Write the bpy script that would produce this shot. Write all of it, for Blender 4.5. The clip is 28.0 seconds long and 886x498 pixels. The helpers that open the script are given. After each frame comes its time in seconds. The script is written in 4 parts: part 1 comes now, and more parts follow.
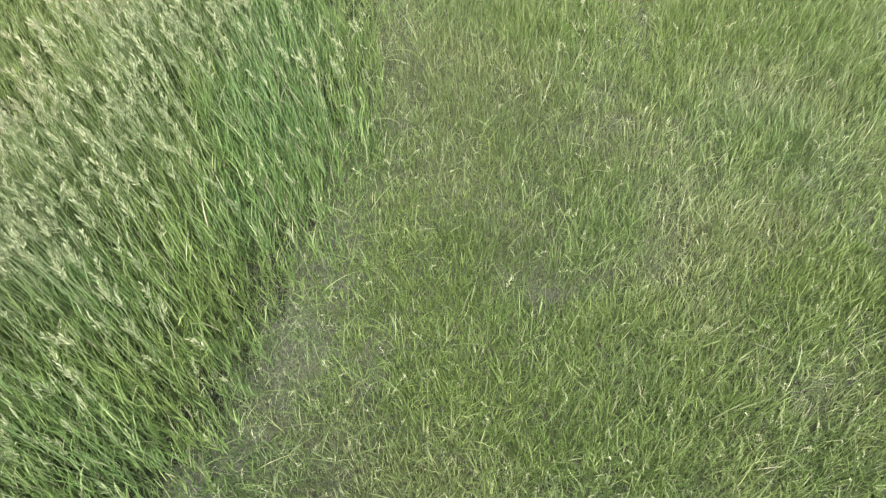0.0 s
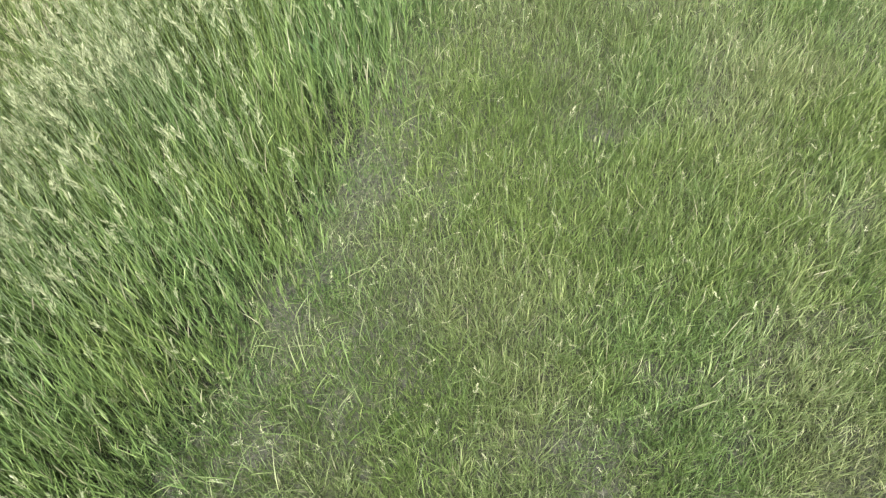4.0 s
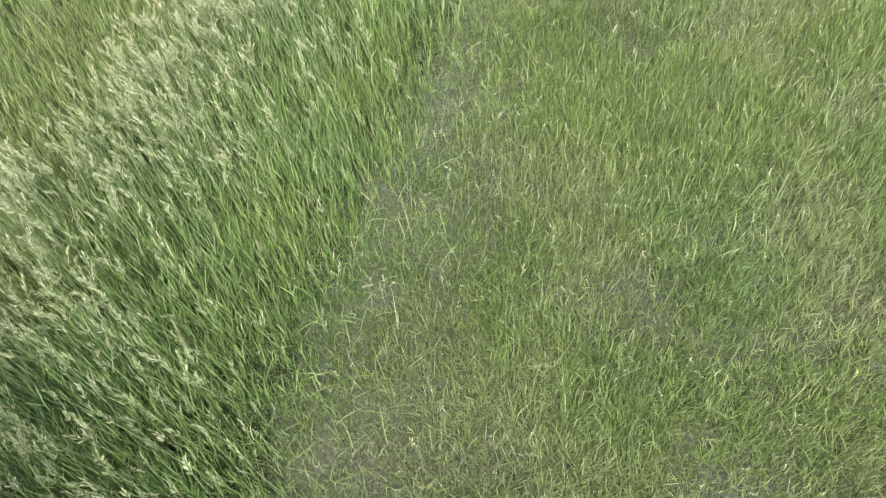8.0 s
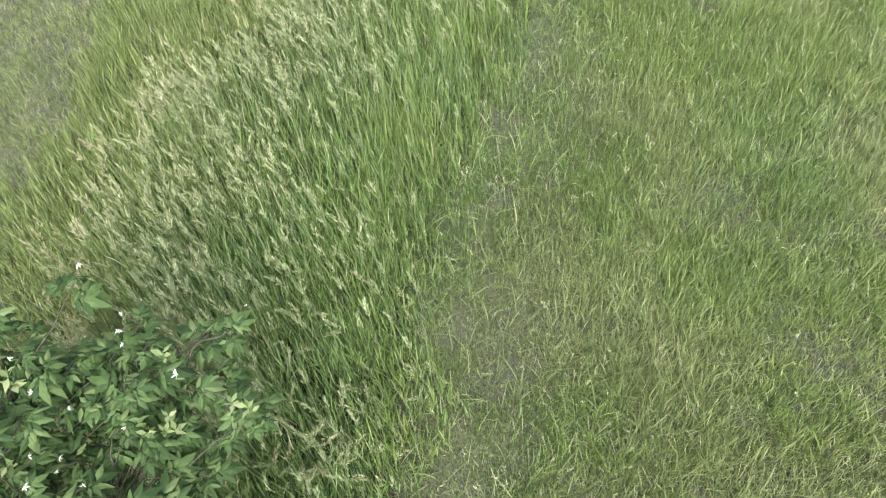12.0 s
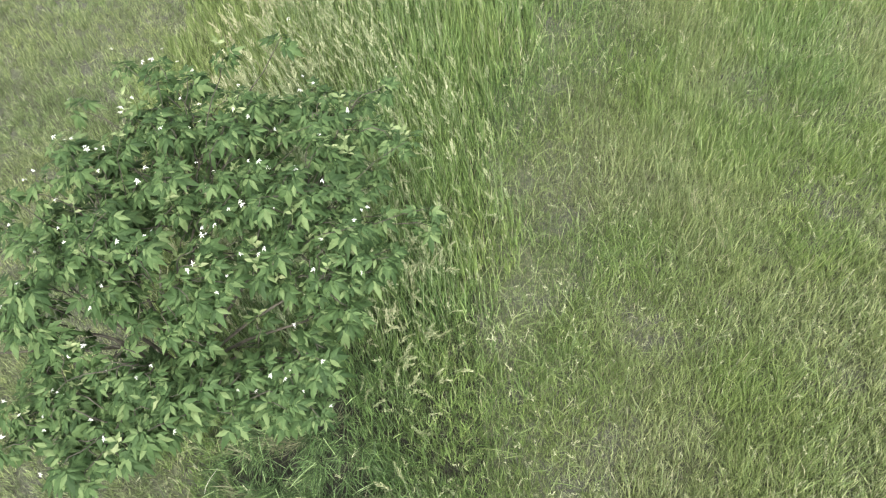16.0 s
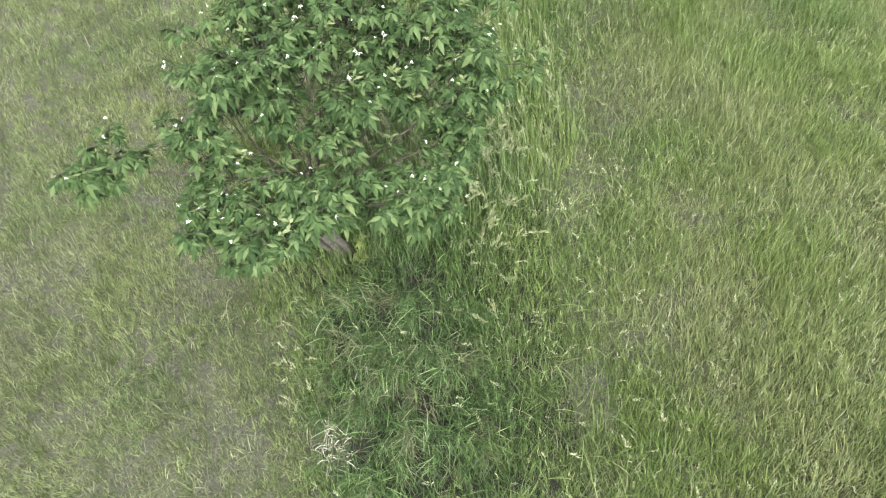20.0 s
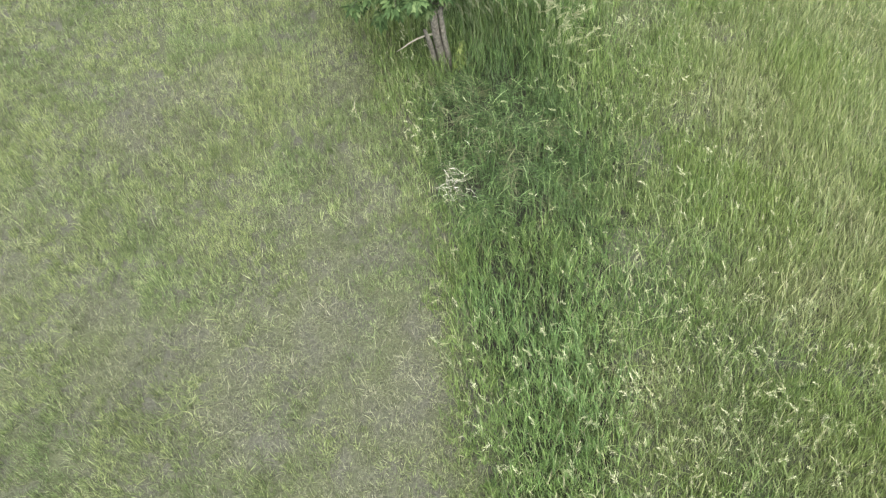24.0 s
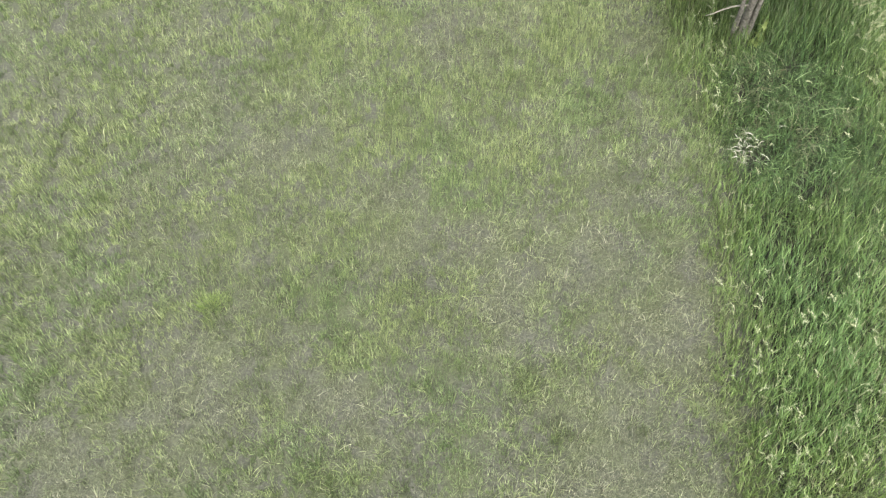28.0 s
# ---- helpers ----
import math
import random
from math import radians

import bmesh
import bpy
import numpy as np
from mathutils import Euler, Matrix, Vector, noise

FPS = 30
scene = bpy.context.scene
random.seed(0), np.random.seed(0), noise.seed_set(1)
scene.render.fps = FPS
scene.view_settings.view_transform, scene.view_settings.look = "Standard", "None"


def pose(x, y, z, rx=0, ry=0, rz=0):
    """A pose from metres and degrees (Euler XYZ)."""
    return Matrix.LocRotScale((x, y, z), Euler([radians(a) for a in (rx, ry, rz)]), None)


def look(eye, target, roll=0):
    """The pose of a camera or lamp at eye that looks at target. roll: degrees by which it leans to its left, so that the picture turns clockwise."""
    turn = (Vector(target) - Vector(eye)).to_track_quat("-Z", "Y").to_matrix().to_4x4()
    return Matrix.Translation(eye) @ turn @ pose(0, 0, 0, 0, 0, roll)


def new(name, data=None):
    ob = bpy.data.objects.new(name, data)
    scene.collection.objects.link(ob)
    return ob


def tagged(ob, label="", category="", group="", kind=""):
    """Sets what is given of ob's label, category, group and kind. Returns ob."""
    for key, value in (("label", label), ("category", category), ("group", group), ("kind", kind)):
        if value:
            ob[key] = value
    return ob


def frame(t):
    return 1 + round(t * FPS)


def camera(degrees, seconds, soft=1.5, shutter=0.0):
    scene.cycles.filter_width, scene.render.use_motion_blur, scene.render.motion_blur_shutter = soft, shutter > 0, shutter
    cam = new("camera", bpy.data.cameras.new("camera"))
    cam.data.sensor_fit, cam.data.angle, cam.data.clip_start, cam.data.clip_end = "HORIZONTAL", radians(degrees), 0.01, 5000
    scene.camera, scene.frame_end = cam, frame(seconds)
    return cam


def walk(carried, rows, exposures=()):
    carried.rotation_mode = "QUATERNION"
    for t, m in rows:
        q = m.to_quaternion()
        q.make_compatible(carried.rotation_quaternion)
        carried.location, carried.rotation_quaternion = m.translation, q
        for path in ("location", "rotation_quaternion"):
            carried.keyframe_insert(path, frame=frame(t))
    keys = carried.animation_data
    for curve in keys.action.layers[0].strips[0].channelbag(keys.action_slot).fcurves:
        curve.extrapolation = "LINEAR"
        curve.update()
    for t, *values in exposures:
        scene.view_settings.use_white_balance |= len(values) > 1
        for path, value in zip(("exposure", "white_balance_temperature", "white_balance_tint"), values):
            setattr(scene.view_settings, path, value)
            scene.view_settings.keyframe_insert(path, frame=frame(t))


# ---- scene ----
cam = camera(61.5, 28.0, 1.25)
PATH = [
    (0, (0.005, 0.010, 3.458), (0.005, 0.854, 1.644), 0.10),
    (0.5, (-0.002, -0.123, 3.451), (-0.004, 0.723, 1.639), 0.08),
    (1, (-0.016, -0.254, 3.433), (-0.018, 0.601, 1.625), -0.10),
    (1.5, (-0.051, -0.372, 3.388), (-0.054, 0.490, 1.583), -0.20),
    (2, (-0.121, -0.505, 3.338), (-0.123, 0.362, 1.536), -0.20),
    (2.5, (-0.179, -0.623, 3.312), (-0.178, 0.249, 1.512), -0.08),
    (3, (-0.232, -0.737, 3.283), (-0.226, 0.139, 1.484), 0.12),
    (3.5, (-0.295, -0.825, 3.269), (-0.287, 0.048, 1.470), 0.25),
    (5.5, (-0.587, -1.151, 3.585), (-0.569, -0.350, 1.752), -0.24),
    (6, (-0.634, -1.238, 3.655), (-0.615, -0.434, 1.824), -0.34),
    (6.5, (-0.653, -1.346, 3.699), (-0.635, -0.531, 1.873), -0.47),
    (7, (-0.698, -1.499, 3.747), (-0.679, -0.676, 1.924), -0.70),
    (7.5, (-0.777, -1.666, 3.785), (-0.758, -0.831, 1.968), -0.87),
    (8, (-0.864, -1.832, 3.803), (-0.841, -0.981, 1.993), -0.74),
    (8.5, (-0.978, -1.996, 3.835), (-0.948, -1.124, 2.036), -0.59),
    (9, (-1.097, -2.162, 3.879), (-1.061, -1.269, 2.090), -0.29),
    (9.5, (-1.203, -2.308, 3.896), (-1.161, -1.395, 2.117), -0.00),
    (10, (-1.320, -2.423, 3.899), (-1.272, -1.491, 2.130), 0.24),
    (10.5, (-1.431, -2.496, 3.878), (-1.377, -1.549, 2.117), 0.49),
    (11, (-1.538, -2.593, 3.871), (-1.479, -1.634, 2.117), 0.69),
    (11.5, (-1.620, -2.741, 3.879), (-1.558, -1.773, 2.130), 0.83),
    (12, (-1.709, -2.902, 3.910), (-1.644, -1.918, 2.170), 0.93),
    (12.5, (-1.782, -3.067, 3.925), (-1.717, -2.069, 2.193), 0.84),
    (14.5, (-1.997, -3.613, 4.110), (-1.963, -2.635, 2.365), -0.08),
    (15, (-2.036, -3.816, 4.123), (-2.006, -2.828, 2.384), -0.31),
    (15.5, (-2.082, -3.996, 4.147), (-2.056, -3.002, 2.412), -0.70),
    (16, (-2.126, -4.188, 4.128), (-2.105, -3.170, 2.406), -1.07),
    (16.5, (-2.195, -4.330, 4.086), (-2.173, -3.296, 2.374), -1.27),
    (17, (-2.274, -4.437, 4.054), (-2.247, -3.398, 2.345), -1.14),
    (17.5, (-2.365, -4.541, 4.073), (-2.326, -3.498, 2.367), -0.67),
    (18, (-2.472, -4.664, 4.097), (-2.419, -3.613, 2.396), -0.00),
    (18.5, (-2.577, -4.795, 4.120), (-2.512, -3.741, 2.421), 0.59),
    (19, (-2.651, -4.922, 4.136), (-2.578, -3.865, 2.440), 0.96),
    (19.5, (-2.717, -5.071, 4.111), (-2.641, -4.002, 2.422), 1.03),
    (20, (-2.789, -5.238, 4.080), (-2.708, -4.157, 2.399), 1.09),
    (20.5, (-2.875, -5.413, 4.103), (-2.790, -4.326, 2.426), 1.19),
    (22.5, (-3.107, -6.221, 4.372), (-3.076, -5.179, 2.665), -1.72),
    (23, (-3.230, -6.520, 4.374), (-3.194, -5.468, 2.674), -1.63),
    (23.5, (-3.372, -6.847, 4.321), (-3.323, -5.776, 2.632), -1.37),
    (24, (-3.544, -7.177, 4.231), (-3.481, -6.084, 2.557), -0.99),
    (24.5, (-3.715, -7.516, 4.142), (-3.638, -6.402, 2.483), -0.53),
    (25, (-3.870, -7.733, 4.057), (-3.781, -6.608, 2.406), -0.08),
    (25.5, (-4.019, -7.864, 3.986), (-3.918, -6.733, 2.339), 0.32),
    (26, (-4.166, -7.974, 3.945), (-4.055, -6.841, 2.300), 0.72),
    (26.5, (-4.342, -8.019, 3.944), (-4.226, -6.884, 2.301), 1.47),
    (27, (-4.529, -8.035, 3.961), (-4.459, -6.891, 2.322), 2.01),
    (27.5, (-4.704, -7.973, 4.073), (-4.721, -6.848, 2.420), 2.19),
    (28, (-4.862, -7.869, 4.233), (-5.038, -6.798, 2.553), 1.51),
]
walk(cam, [(t, look(eye, target, roll)) for t, eye, target, roll in PATH])

# ---- light ----
world = bpy.data.worlds.new("overcast")
scene.world = world
world.use_nodes = True
wn = world.node_tree
sky = wn.nodes.new("ShaderNodeTexSky")
sky.sky_type, sky.sun_disc = "NISHITA", False
sky.sun_elevation, sky.sun_rotation = radians(57), radians(174)
sky.air_density, sky.dust_density, sky.ozone_density = 1.0, 4.0, 0.6
wn.nodes["Background"].inputs[1].default_value = 0.15
cloud = wn.nodes.new("ShaderNodeHueSaturation")
cloud.inputs["Saturation"].default_value = 0.35
wn.links.new(sky.outputs[0], cloud.inputs["Color"])
wn.links.new(cloud.outputs[0], wn.nodes["Background"].inputs[0])
sun_data = bpy.data.lights.new("sun", "SUN")
sun_data.energy, sun_data.angle, sun_data.color = 1.5, radians(40), (1.0, 0.97, 0.88)
sun = new("sun", sun_data)
sun.matrix_world = look((1.8, -16, 25), (0, 0, 0))
scene.view_settings.exposure = 1.74

# ---- plan ----
rng = np.random.default_rng(7)
LAWN_EDGE = ([-40, -7.5, -6.2, -5.3, -4.6, -3.7, -2.7, -1.9, -1.4, -0.9, -0.4, 0.0, 0.6, 1.8, 40], [-3.3, -3.30, -3.31, -3.40, -3.40, -3.48, -3.74, -3.98, -4.02, -4.20, -4.32, -4.22, -4.02, -4.0, -4.0])
BELT_EDGE = ([-40, -6.7, -5.5, -4.5, -3.3, -2.2, -1.1, -0.2, 0.5, 1.3, 2.3, 3.2, 40], [-2.9, -2.85, -2.45, -2.38, -2.15, -1.95, -1.90, -1.65, -1.35, -0.92, -0.75, -0.6, -0.4])
# where the seeding grass begins, east of a low yellow-green fringe
SEED_LINE = ([-40, -3.2, -2.6, -1.8, -0.9, -0.35, 0.3, 0.7, 1.45, 2.6, 3.6, 40], [-3.26, -3.32, -3.46, -3.62, -3.62, -3.5, -3.22, -2.95, -2.5, -2.08, -1.8, -1.8])
SEEN = [(-3.0, 3.8), (-4.9, 2.1), (-6.6, 0.8), (-8.3, -1.2), (-10.3, -2.9), (-10.2, -5.2), (-7.9, -7.7), (-1.0, -7.5), (0.2, -4.7), (1.1, -2.4), (2.4, 0.1), (3.1, 3.8)]


def lawn_edge(y):
    return np.interp(y, *LAWN_EDGE) + 0.05 * wave(y * 0 + 3, y, 0.45, 5) + 0.04 * wave(y * 0, y, 0.16, 6)


def belt_edge(y):
    return np.interp(y, *BELT_EDGE)


def seed_line(y):
    return np.interp(y, *SEED_LINE) + 0.10 * wave(y * 0 + 7, y, 0.35, 8)

def wave(x, y, size, seed):
    """Smooth noise from -1 to 1 on the plan, with lumps of that size in metres."""
    table = np.random.default_rng(seed).uniform(-1, 1, (256, 256))
    u, v = np.asarray(x, float) / size + 1000, np.asarray(y, float) / size + 1000
    i, j = np.floor(u).astype(int), np.floor(v).astype(int)
    a, b = u - i, v - j
    a, b = a * a * (3 - 2 * a), b * b * (3 - 2 * b)
    g = lambda p, q: table[p % 256, q % 256]
    return (g(i, j) * (1 - a) + g(i + 1, j) * a) * (1 - b) + (g(i, j + 1) * (1 - a) + g(i + 1, j + 1) * a) * b


def smooth(a, b, x):
    t = np.clip((np.asarray(x, float) - a) / (b - a), 0, 1)
    return t * t * (3 - 2 * t)


def ground_z(x, y):
    x, y = np.asarray(x, float), np.asarray(y, float)
    west = np.clip(-3.5 - x, 0, 5)
    south = np.clip(-3.6 - y, 0, 5)
    fall = 0.085 * west * (0.55 + 0.45 * smooth(-2, -5, y)) + 0.075 * south * smooth(-2.6, -4.2, x)
    return -0.13 - fall + 0.018 * wave(x, y, 0.55, 11) + 0.008 * wave(x, y, 0.17, 12)


def spots(x, y, some):
    """Soft round patches: x, y, radius, weight."""
    out = np.zeros(np.shape(x))
    for px, py, r, w in some:
        out = np.maximum(out, w * np.exp(-((x - px) ** 2 + (y - py) ** 2) / (r * r)))
    return out


def inside(x, y, poly):
    hit = np.zeros(len(x), bool)
    for (x0, y0), (x1, y1) in zip(poly, poly[1:] + poly[:1]):
        cross = ((y0 > y) != (y1 > y)) & (x < (x1 - x0) * (y - y0) / ((y1 - y0) or 1e-9) + x0)
        hit ^= cross
    return hit


# ---- materials ----
def material(name):
    m = bpy.data.materials.new(name)
    m.use_nodes = True
    return m, m.node_tree, m.node_tree.nodes["Principled BSDF"]


def ramp(nt, source, stops):
    r = nt.nodes.new("ShaderNodeValToRGB")
    while len(r.color_ramp.elements) < len(stops):
        r.color_ramp.elements.new(0.5)
    for e, (p, c) in zip(r.color_ramp.elements, stops):
        e.position, e.color = p, (*c, 1)
    nt.links.new(source, r.inputs[0])
    return r.outputs[0]


def mix(nt, fac, a, b, kind="MIX"):
    n = nt.nodes.new("ShaderNodeMix")
    n.data_type, n.blend_type = "RGBA", kind
    for value, slot in ((fac, 0), (a, 6), (b, 7)):
        if hasattr(value, "is_linked"):
            nt.links.new(value, n.inputs[slot])
        else:
            n.inputs[slot].default_value = value if slot == 0 else (*value, 1)
    return n.outputs[2]


def noise_tex(nt, scale, detail=4, space="Object"):
    c, n = nt.nodes.new("ShaderNodeTexCoord"), nt.nodes.new("ShaderNodeTexNoise")
    n.inputs["Scale"].default_value, n.inputs["Detail"].default_value = scale, detail
    nt.links.new(c.outputs[space], n.inputs["Vector"])
    return n.outputs[0]


def thin_leaf(nt, p, colour, through_part=0.2, rough=0.5):
    """A leaf that lets some of the light through."""
    nt.links.new(colour, p.inputs["Base Color"])
    p.inputs["Roughness"].default_value = rough
    p.inputs["Specular IOR Level"].default_value = 0.25
    t, m = nt.nodes.new("ShaderNodeBsdfTranslucent"), nt.nodes.new("ShaderNodeMixShader")
    nt.links.new(colour, t.inputs[0])
    m.inputs[0].default_value = through_part
    nt.links.new(p.outputs[0], m.inputs[1])
    nt.links.new(t.outputs[0], m.inputs[2])
    nt.links.new(m.outputs[0], nt.nodes["Material Output"].inputs[0])


def grass_material(name, greens, lush, straw):
    """Blade colours from its own attribute: red dryness, green shade, blue lushness."""
    m, nt, p = material(name)
    a = nt.nodes.new("ShaderNodeAttribute")
    a.attribute_name = "blade"
    s = nt.nodes.new("ShaderNodeSeparateColor")
    nt.links.new(a.outputs["Color"], s.inputs[0])
    green = ramp(nt, s.outputs[1], greens)
    green = mix(nt, s.outputs[2], green, ramp(nt, s.outputs[1], lush))
    both = mix(nt, s.outputs[0], green, ramp(nt, s.outputs[1], straw))
    thin_leaf(nt, p, both)
    return m


LAWN_STRAW = [(0.0, (0.074, 0.073, 0.052)), (0.55, (0.175, 0.179, 0.127)), (1.0, (0.40, 0.395, 0.285))]
STRAW = [(0.0, (0.13, 0.125, 0.075)), (0.55, (0.255, 0.25, 0.16)), (1.0, (0.46, 0.45, 0.31))]
LUSH = [(0.0, (0.029, 0.060, 0.021)), (0.5, (0.084, 0.156, 0.052)), (0.85, (0.162, 0.265, 0.104)), (1.0, (0.30, 0.41, 0.195))]
meadow_mat = grass_material("meadow_blade", [(0.0, (0.05, 0.080, 0.021)), (0.45, (0.117, 0.172, 0.047)), (0.8, (0.188, 0.250, 0.078)), (1.0, (0.29, 0.352, 0.133))], LUSH, STRAW)
lawn_mat = grass_material("lawn_blade", [(0.0, (0.066, 0.092, 0.036)), (0.5, (0.158, 0.204, 0.080)), (1.0, (0.32, 0.375, 0.165))], LUSH, LAWN_STRAW)
head_mat = grass_material("seed_head", [(0.0, (0.215, 0.245, 0.125)), (0.5, (0.37, 0.395, 0.24)), (1.0, (0.57, 0.585, 0.42))], LUSH, [(0.0, (0.27, 0.25, 0.15)), (0.5, (0.39, 0.36, 0.235)), (1.0, (0.54, 0.50, 0.36))])

soil_mat, nt, p = material("thatch_soil")
fine, broad = noise_tex(nt, 60, 6), noise_tex(nt, 3.5, 4)
base = ramp(nt, fine, [(0.3, (0.030, 0.030, 0.020)), (0.55, (0.063, 0.066, 0.050)), (0.8, (0.14, 0.135, 0.10))])
green = ramp(nt, fine, [(0.3, (0.03, 0.04, 0.015)), (0.7, (0.085, 0.10, 0.04))])
col = mix(nt, ramp(nt, broad, [(0.4, (0, 0, 0)), (0.65, (0.7, 0.7, 0.7))]), base, green)
nt.links.new(col, p.inputs["Base Color"])
p.inputs["Roughness"].default_value = 0.95
bump = nt.nodes.new("ShaderNodeBump")
bump.inputs["Strength"].default_value, bump.inputs["Distance"].default_value = 0.8, 0.015
nt.links.new(fine, bump.inputs["Height"])
nt.links.new(bump.outputs[0], p.inputs["Normal"])

# soil under the tall grass, nearly black to paint the shade there
shaded_soil_mat, nt, p = material("shaded_soil")
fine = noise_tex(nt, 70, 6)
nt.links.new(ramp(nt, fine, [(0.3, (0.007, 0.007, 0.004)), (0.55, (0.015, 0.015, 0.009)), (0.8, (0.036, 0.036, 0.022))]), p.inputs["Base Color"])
p.inputs["Roughness"].default_value = 0.9
bump = nt.nodes.new("ShaderNodeBump")
bump.inputs["Strength"].default_value, bump.inputs["Distance"].default_value = 0.8, 0.012
nt.links.new(fine, bump.inputs["Height"])
nt.links.new(bump.outputs[0], p.inputs["Normal"])

def far_ground(name, low, middle, high, dull):
    """Grassy ground too far off for blades: tussocks in relief, with duller patches."""
    m, nt, p = material(name)
    fine, broad = noise_tex(nt, 28, 8), noise_tex(nt, 1.1, 5)
    sward = ramp(nt, fine, [(0.3, low), (0.52, middle), (0.78, high)])
    nt.links.new(mix(nt, ramp(nt, broad, [(0.42, (0, 0, 0)), (0.68, (0.75, 0.75, 0.75))]), sward, dull), p.inputs["Base Color"])
    p.inputs["Roughness"].default_value = 0.9
    bump = nt.nodes.new("ShaderNodeBump")
    bump.inputs["Strength"].default_value, bump.inputs["Distance"].default_value = 1.0, 0.04
    nt.links.new(fine, bump.inputs["Height"])
    nt.links.new(bump.outputs[0], p.inputs["Normal"])
    return m


far_meadow_mat = far_ground("far_meadow", (0.010, 0.016, 0.003), (0.027, 0.038, 0.006), (0.060, 0.077, 0.014), (0.034, 0.043, 0.010))
far_lawn_mat = far_ground("far_lawn", (0.016, 0.022, 0.009), (0.040, 0.049, 0.021), (0.078, 0.088, 0.043), (0.054, 0.056, 0.033))

bark_mat, nt, p = material("bark")
nt.links.new(ramp(nt, noise_tex(nt, 45, 5), [(0.3, (0.060, 0.054, 0.042)), (0.55, (0.15, 0.14, 0.115)), (0.8, (0.28, 0.265, 0.23))]), p.inputs["Base Color"])
p.inputs["Roughness"].default_value = 0.9

twig_mat, nt, p = material("twig_bark")
nt.links.new(ramp(nt, noise_tex(nt, 45, 5), [(0.3, (0.030, 0.028, 0.020)), (0.7, (0.085, 0.080, 0.058))]), p.inputs["Base Color"])
p.inputs["Roughness"].default_value = 0.9

leaf_mat, nt, p = material("tree_leaf")
info, island = nt.nodes.new("ShaderNodeObjectInfo"), nt.nodes.new("ShaderNodeNewGeometry")
both = nt.nodes.new("ShaderNodeMath")
both.operation = "FRACT"
add = nt.nodes.new("ShaderNodeMath")
nt.links.new(info.outputs["Random"], add.inputs[0])
nt.links.new(island.outputs["Random Per Island"], add.inputs[1])
nt.links.new(add.outputs[0], both.inputs[0])
leaf_col = ramp(nt, both.outputs[0], [(0.0, (0.026, 0.052, 0.018)), (0.5, (0.054, 0.096, 0.034)), (0.80, (0.080, 0.130, 0.048)), (1.0, (0.135, 0.188, 0.078))])
thin_leaf(nt, p, leaf_col, 0.28, 0.6)
p.inputs["Specular IOR Level"].default_value = 0.15

petal_mat, nt, p = material("petal")
nt.links.new(ramp(nt, noise_tex(nt, 80), [(0.3, (0.72, 0.74, 0.66)), (0.7, (0.85, 0.86, 0.82))]), p.inputs["Base Color"])
p.inputs["Roughness"].default_value = 0.6


# ---- ground ----
def sheet(name, xs, ys, mat):
    gx, gy = np.meshgrid(xs, ys)
    co = np.stack([gx.ravel(), gy.ravel(), ground_z(gx.ravel(), gy.ravel())], -1)
    n, m = len(xs), len(ys)
    i = (np.arange(m - 1)[:, None] * n + np.arange(n - 1)[None]).ravel()
    mesh = bpy.data.meshes.new(name)
    fill_mesh(mesh, co, np.stack([i, i + 1, i + n + 1, i + n], -1))
    mesh.materials.append(mat)
    return new(name, mesh)


def fill_mesh(mesh, co, faces, sizes=None):
    """A mesh from arrays. faces: rows of equal length, or flat corners with sizes."""
    if sizes is None:
        sizes = np.full(len(faces), faces.shape[1])
    flat = np.ascontiguousarray(faces.ravel(), dtype=np.int32)
    mesh.vertices.add(len(co))
    mesh.vertices.foreach_set("co", np.ascontiguousarray(co, dtype=np.float32).ravel())
    mesh.loops.add(len(flat))
    mesh.loops.foreach_set("vertex_index", flat)
    mesh.polygons.add(len(sizes))
    mesh.polygons.foreach_set("loop_start", np.r_[0, np.cumsum(sizes)[:-1]].astype(np.int32))
    mesh.update(calc_edges=True)
    mesh.validate()


near_x, near_y = np.arange(-11, 5, 0.12), np.arange(-10, 6, 0.12)
far = np.array([0.4, 1, 2, 4, 8, 16, 40, 100, 300, 900])
ground = sheet("ground", np.r_[-11 - far[::-1], near_x, near_x[-1] + far], np.r_[-10 - far[::-1], near_y, near_y[-1] + far], soil_mat)
for poly in ground.data.polygons:
    poly.use_smooth = True
ground.data.materials.append(far_meadow_mat)
ground.data.materials.append(shaded_soil_mat)
ground.data.materials.append(far_lawn_mat)
mid = np.zeros(3 * len(ground.data.polygons), np.float32)
ground.data.polygons.foreach_get("center", mid)
mid = mid.reshape(-1, 3)
# faces whose colour carries the shade of the tall grass above
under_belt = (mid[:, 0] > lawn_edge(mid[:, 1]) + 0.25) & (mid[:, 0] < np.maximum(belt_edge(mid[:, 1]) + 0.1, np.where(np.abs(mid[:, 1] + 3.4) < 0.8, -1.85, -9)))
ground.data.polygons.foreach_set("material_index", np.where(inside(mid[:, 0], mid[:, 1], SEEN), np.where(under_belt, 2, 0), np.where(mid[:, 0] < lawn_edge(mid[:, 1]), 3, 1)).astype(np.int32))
tagged(ground, "grey-brown soil and dry thatch, painted dark for shade under tall grass", "ground", kind="structure")


# ---- grass ----
def scatter(density, box, keep=None, poly=None):
    x0, y0, x1, y1 = box
    n = int(density * (x1 - x0) * (y1 - y0))
    x, y = rng.uniform(x0, x1, n), rng.uniform(y0, y1, n)
    ok = np.ones(n, bool)
    if poly:
        ok &= inside(x, y, poly) | inside(x + rng.normal(0, 0.4, n), y + rng.normal(0, 0.4, n), poly)
    x, y = x[ok], y[ok]
    if keep is not None:
        ok = rng.random(len(x)) < keep(x, y)
        x, y = x[ok], y[ok]
    return x, y


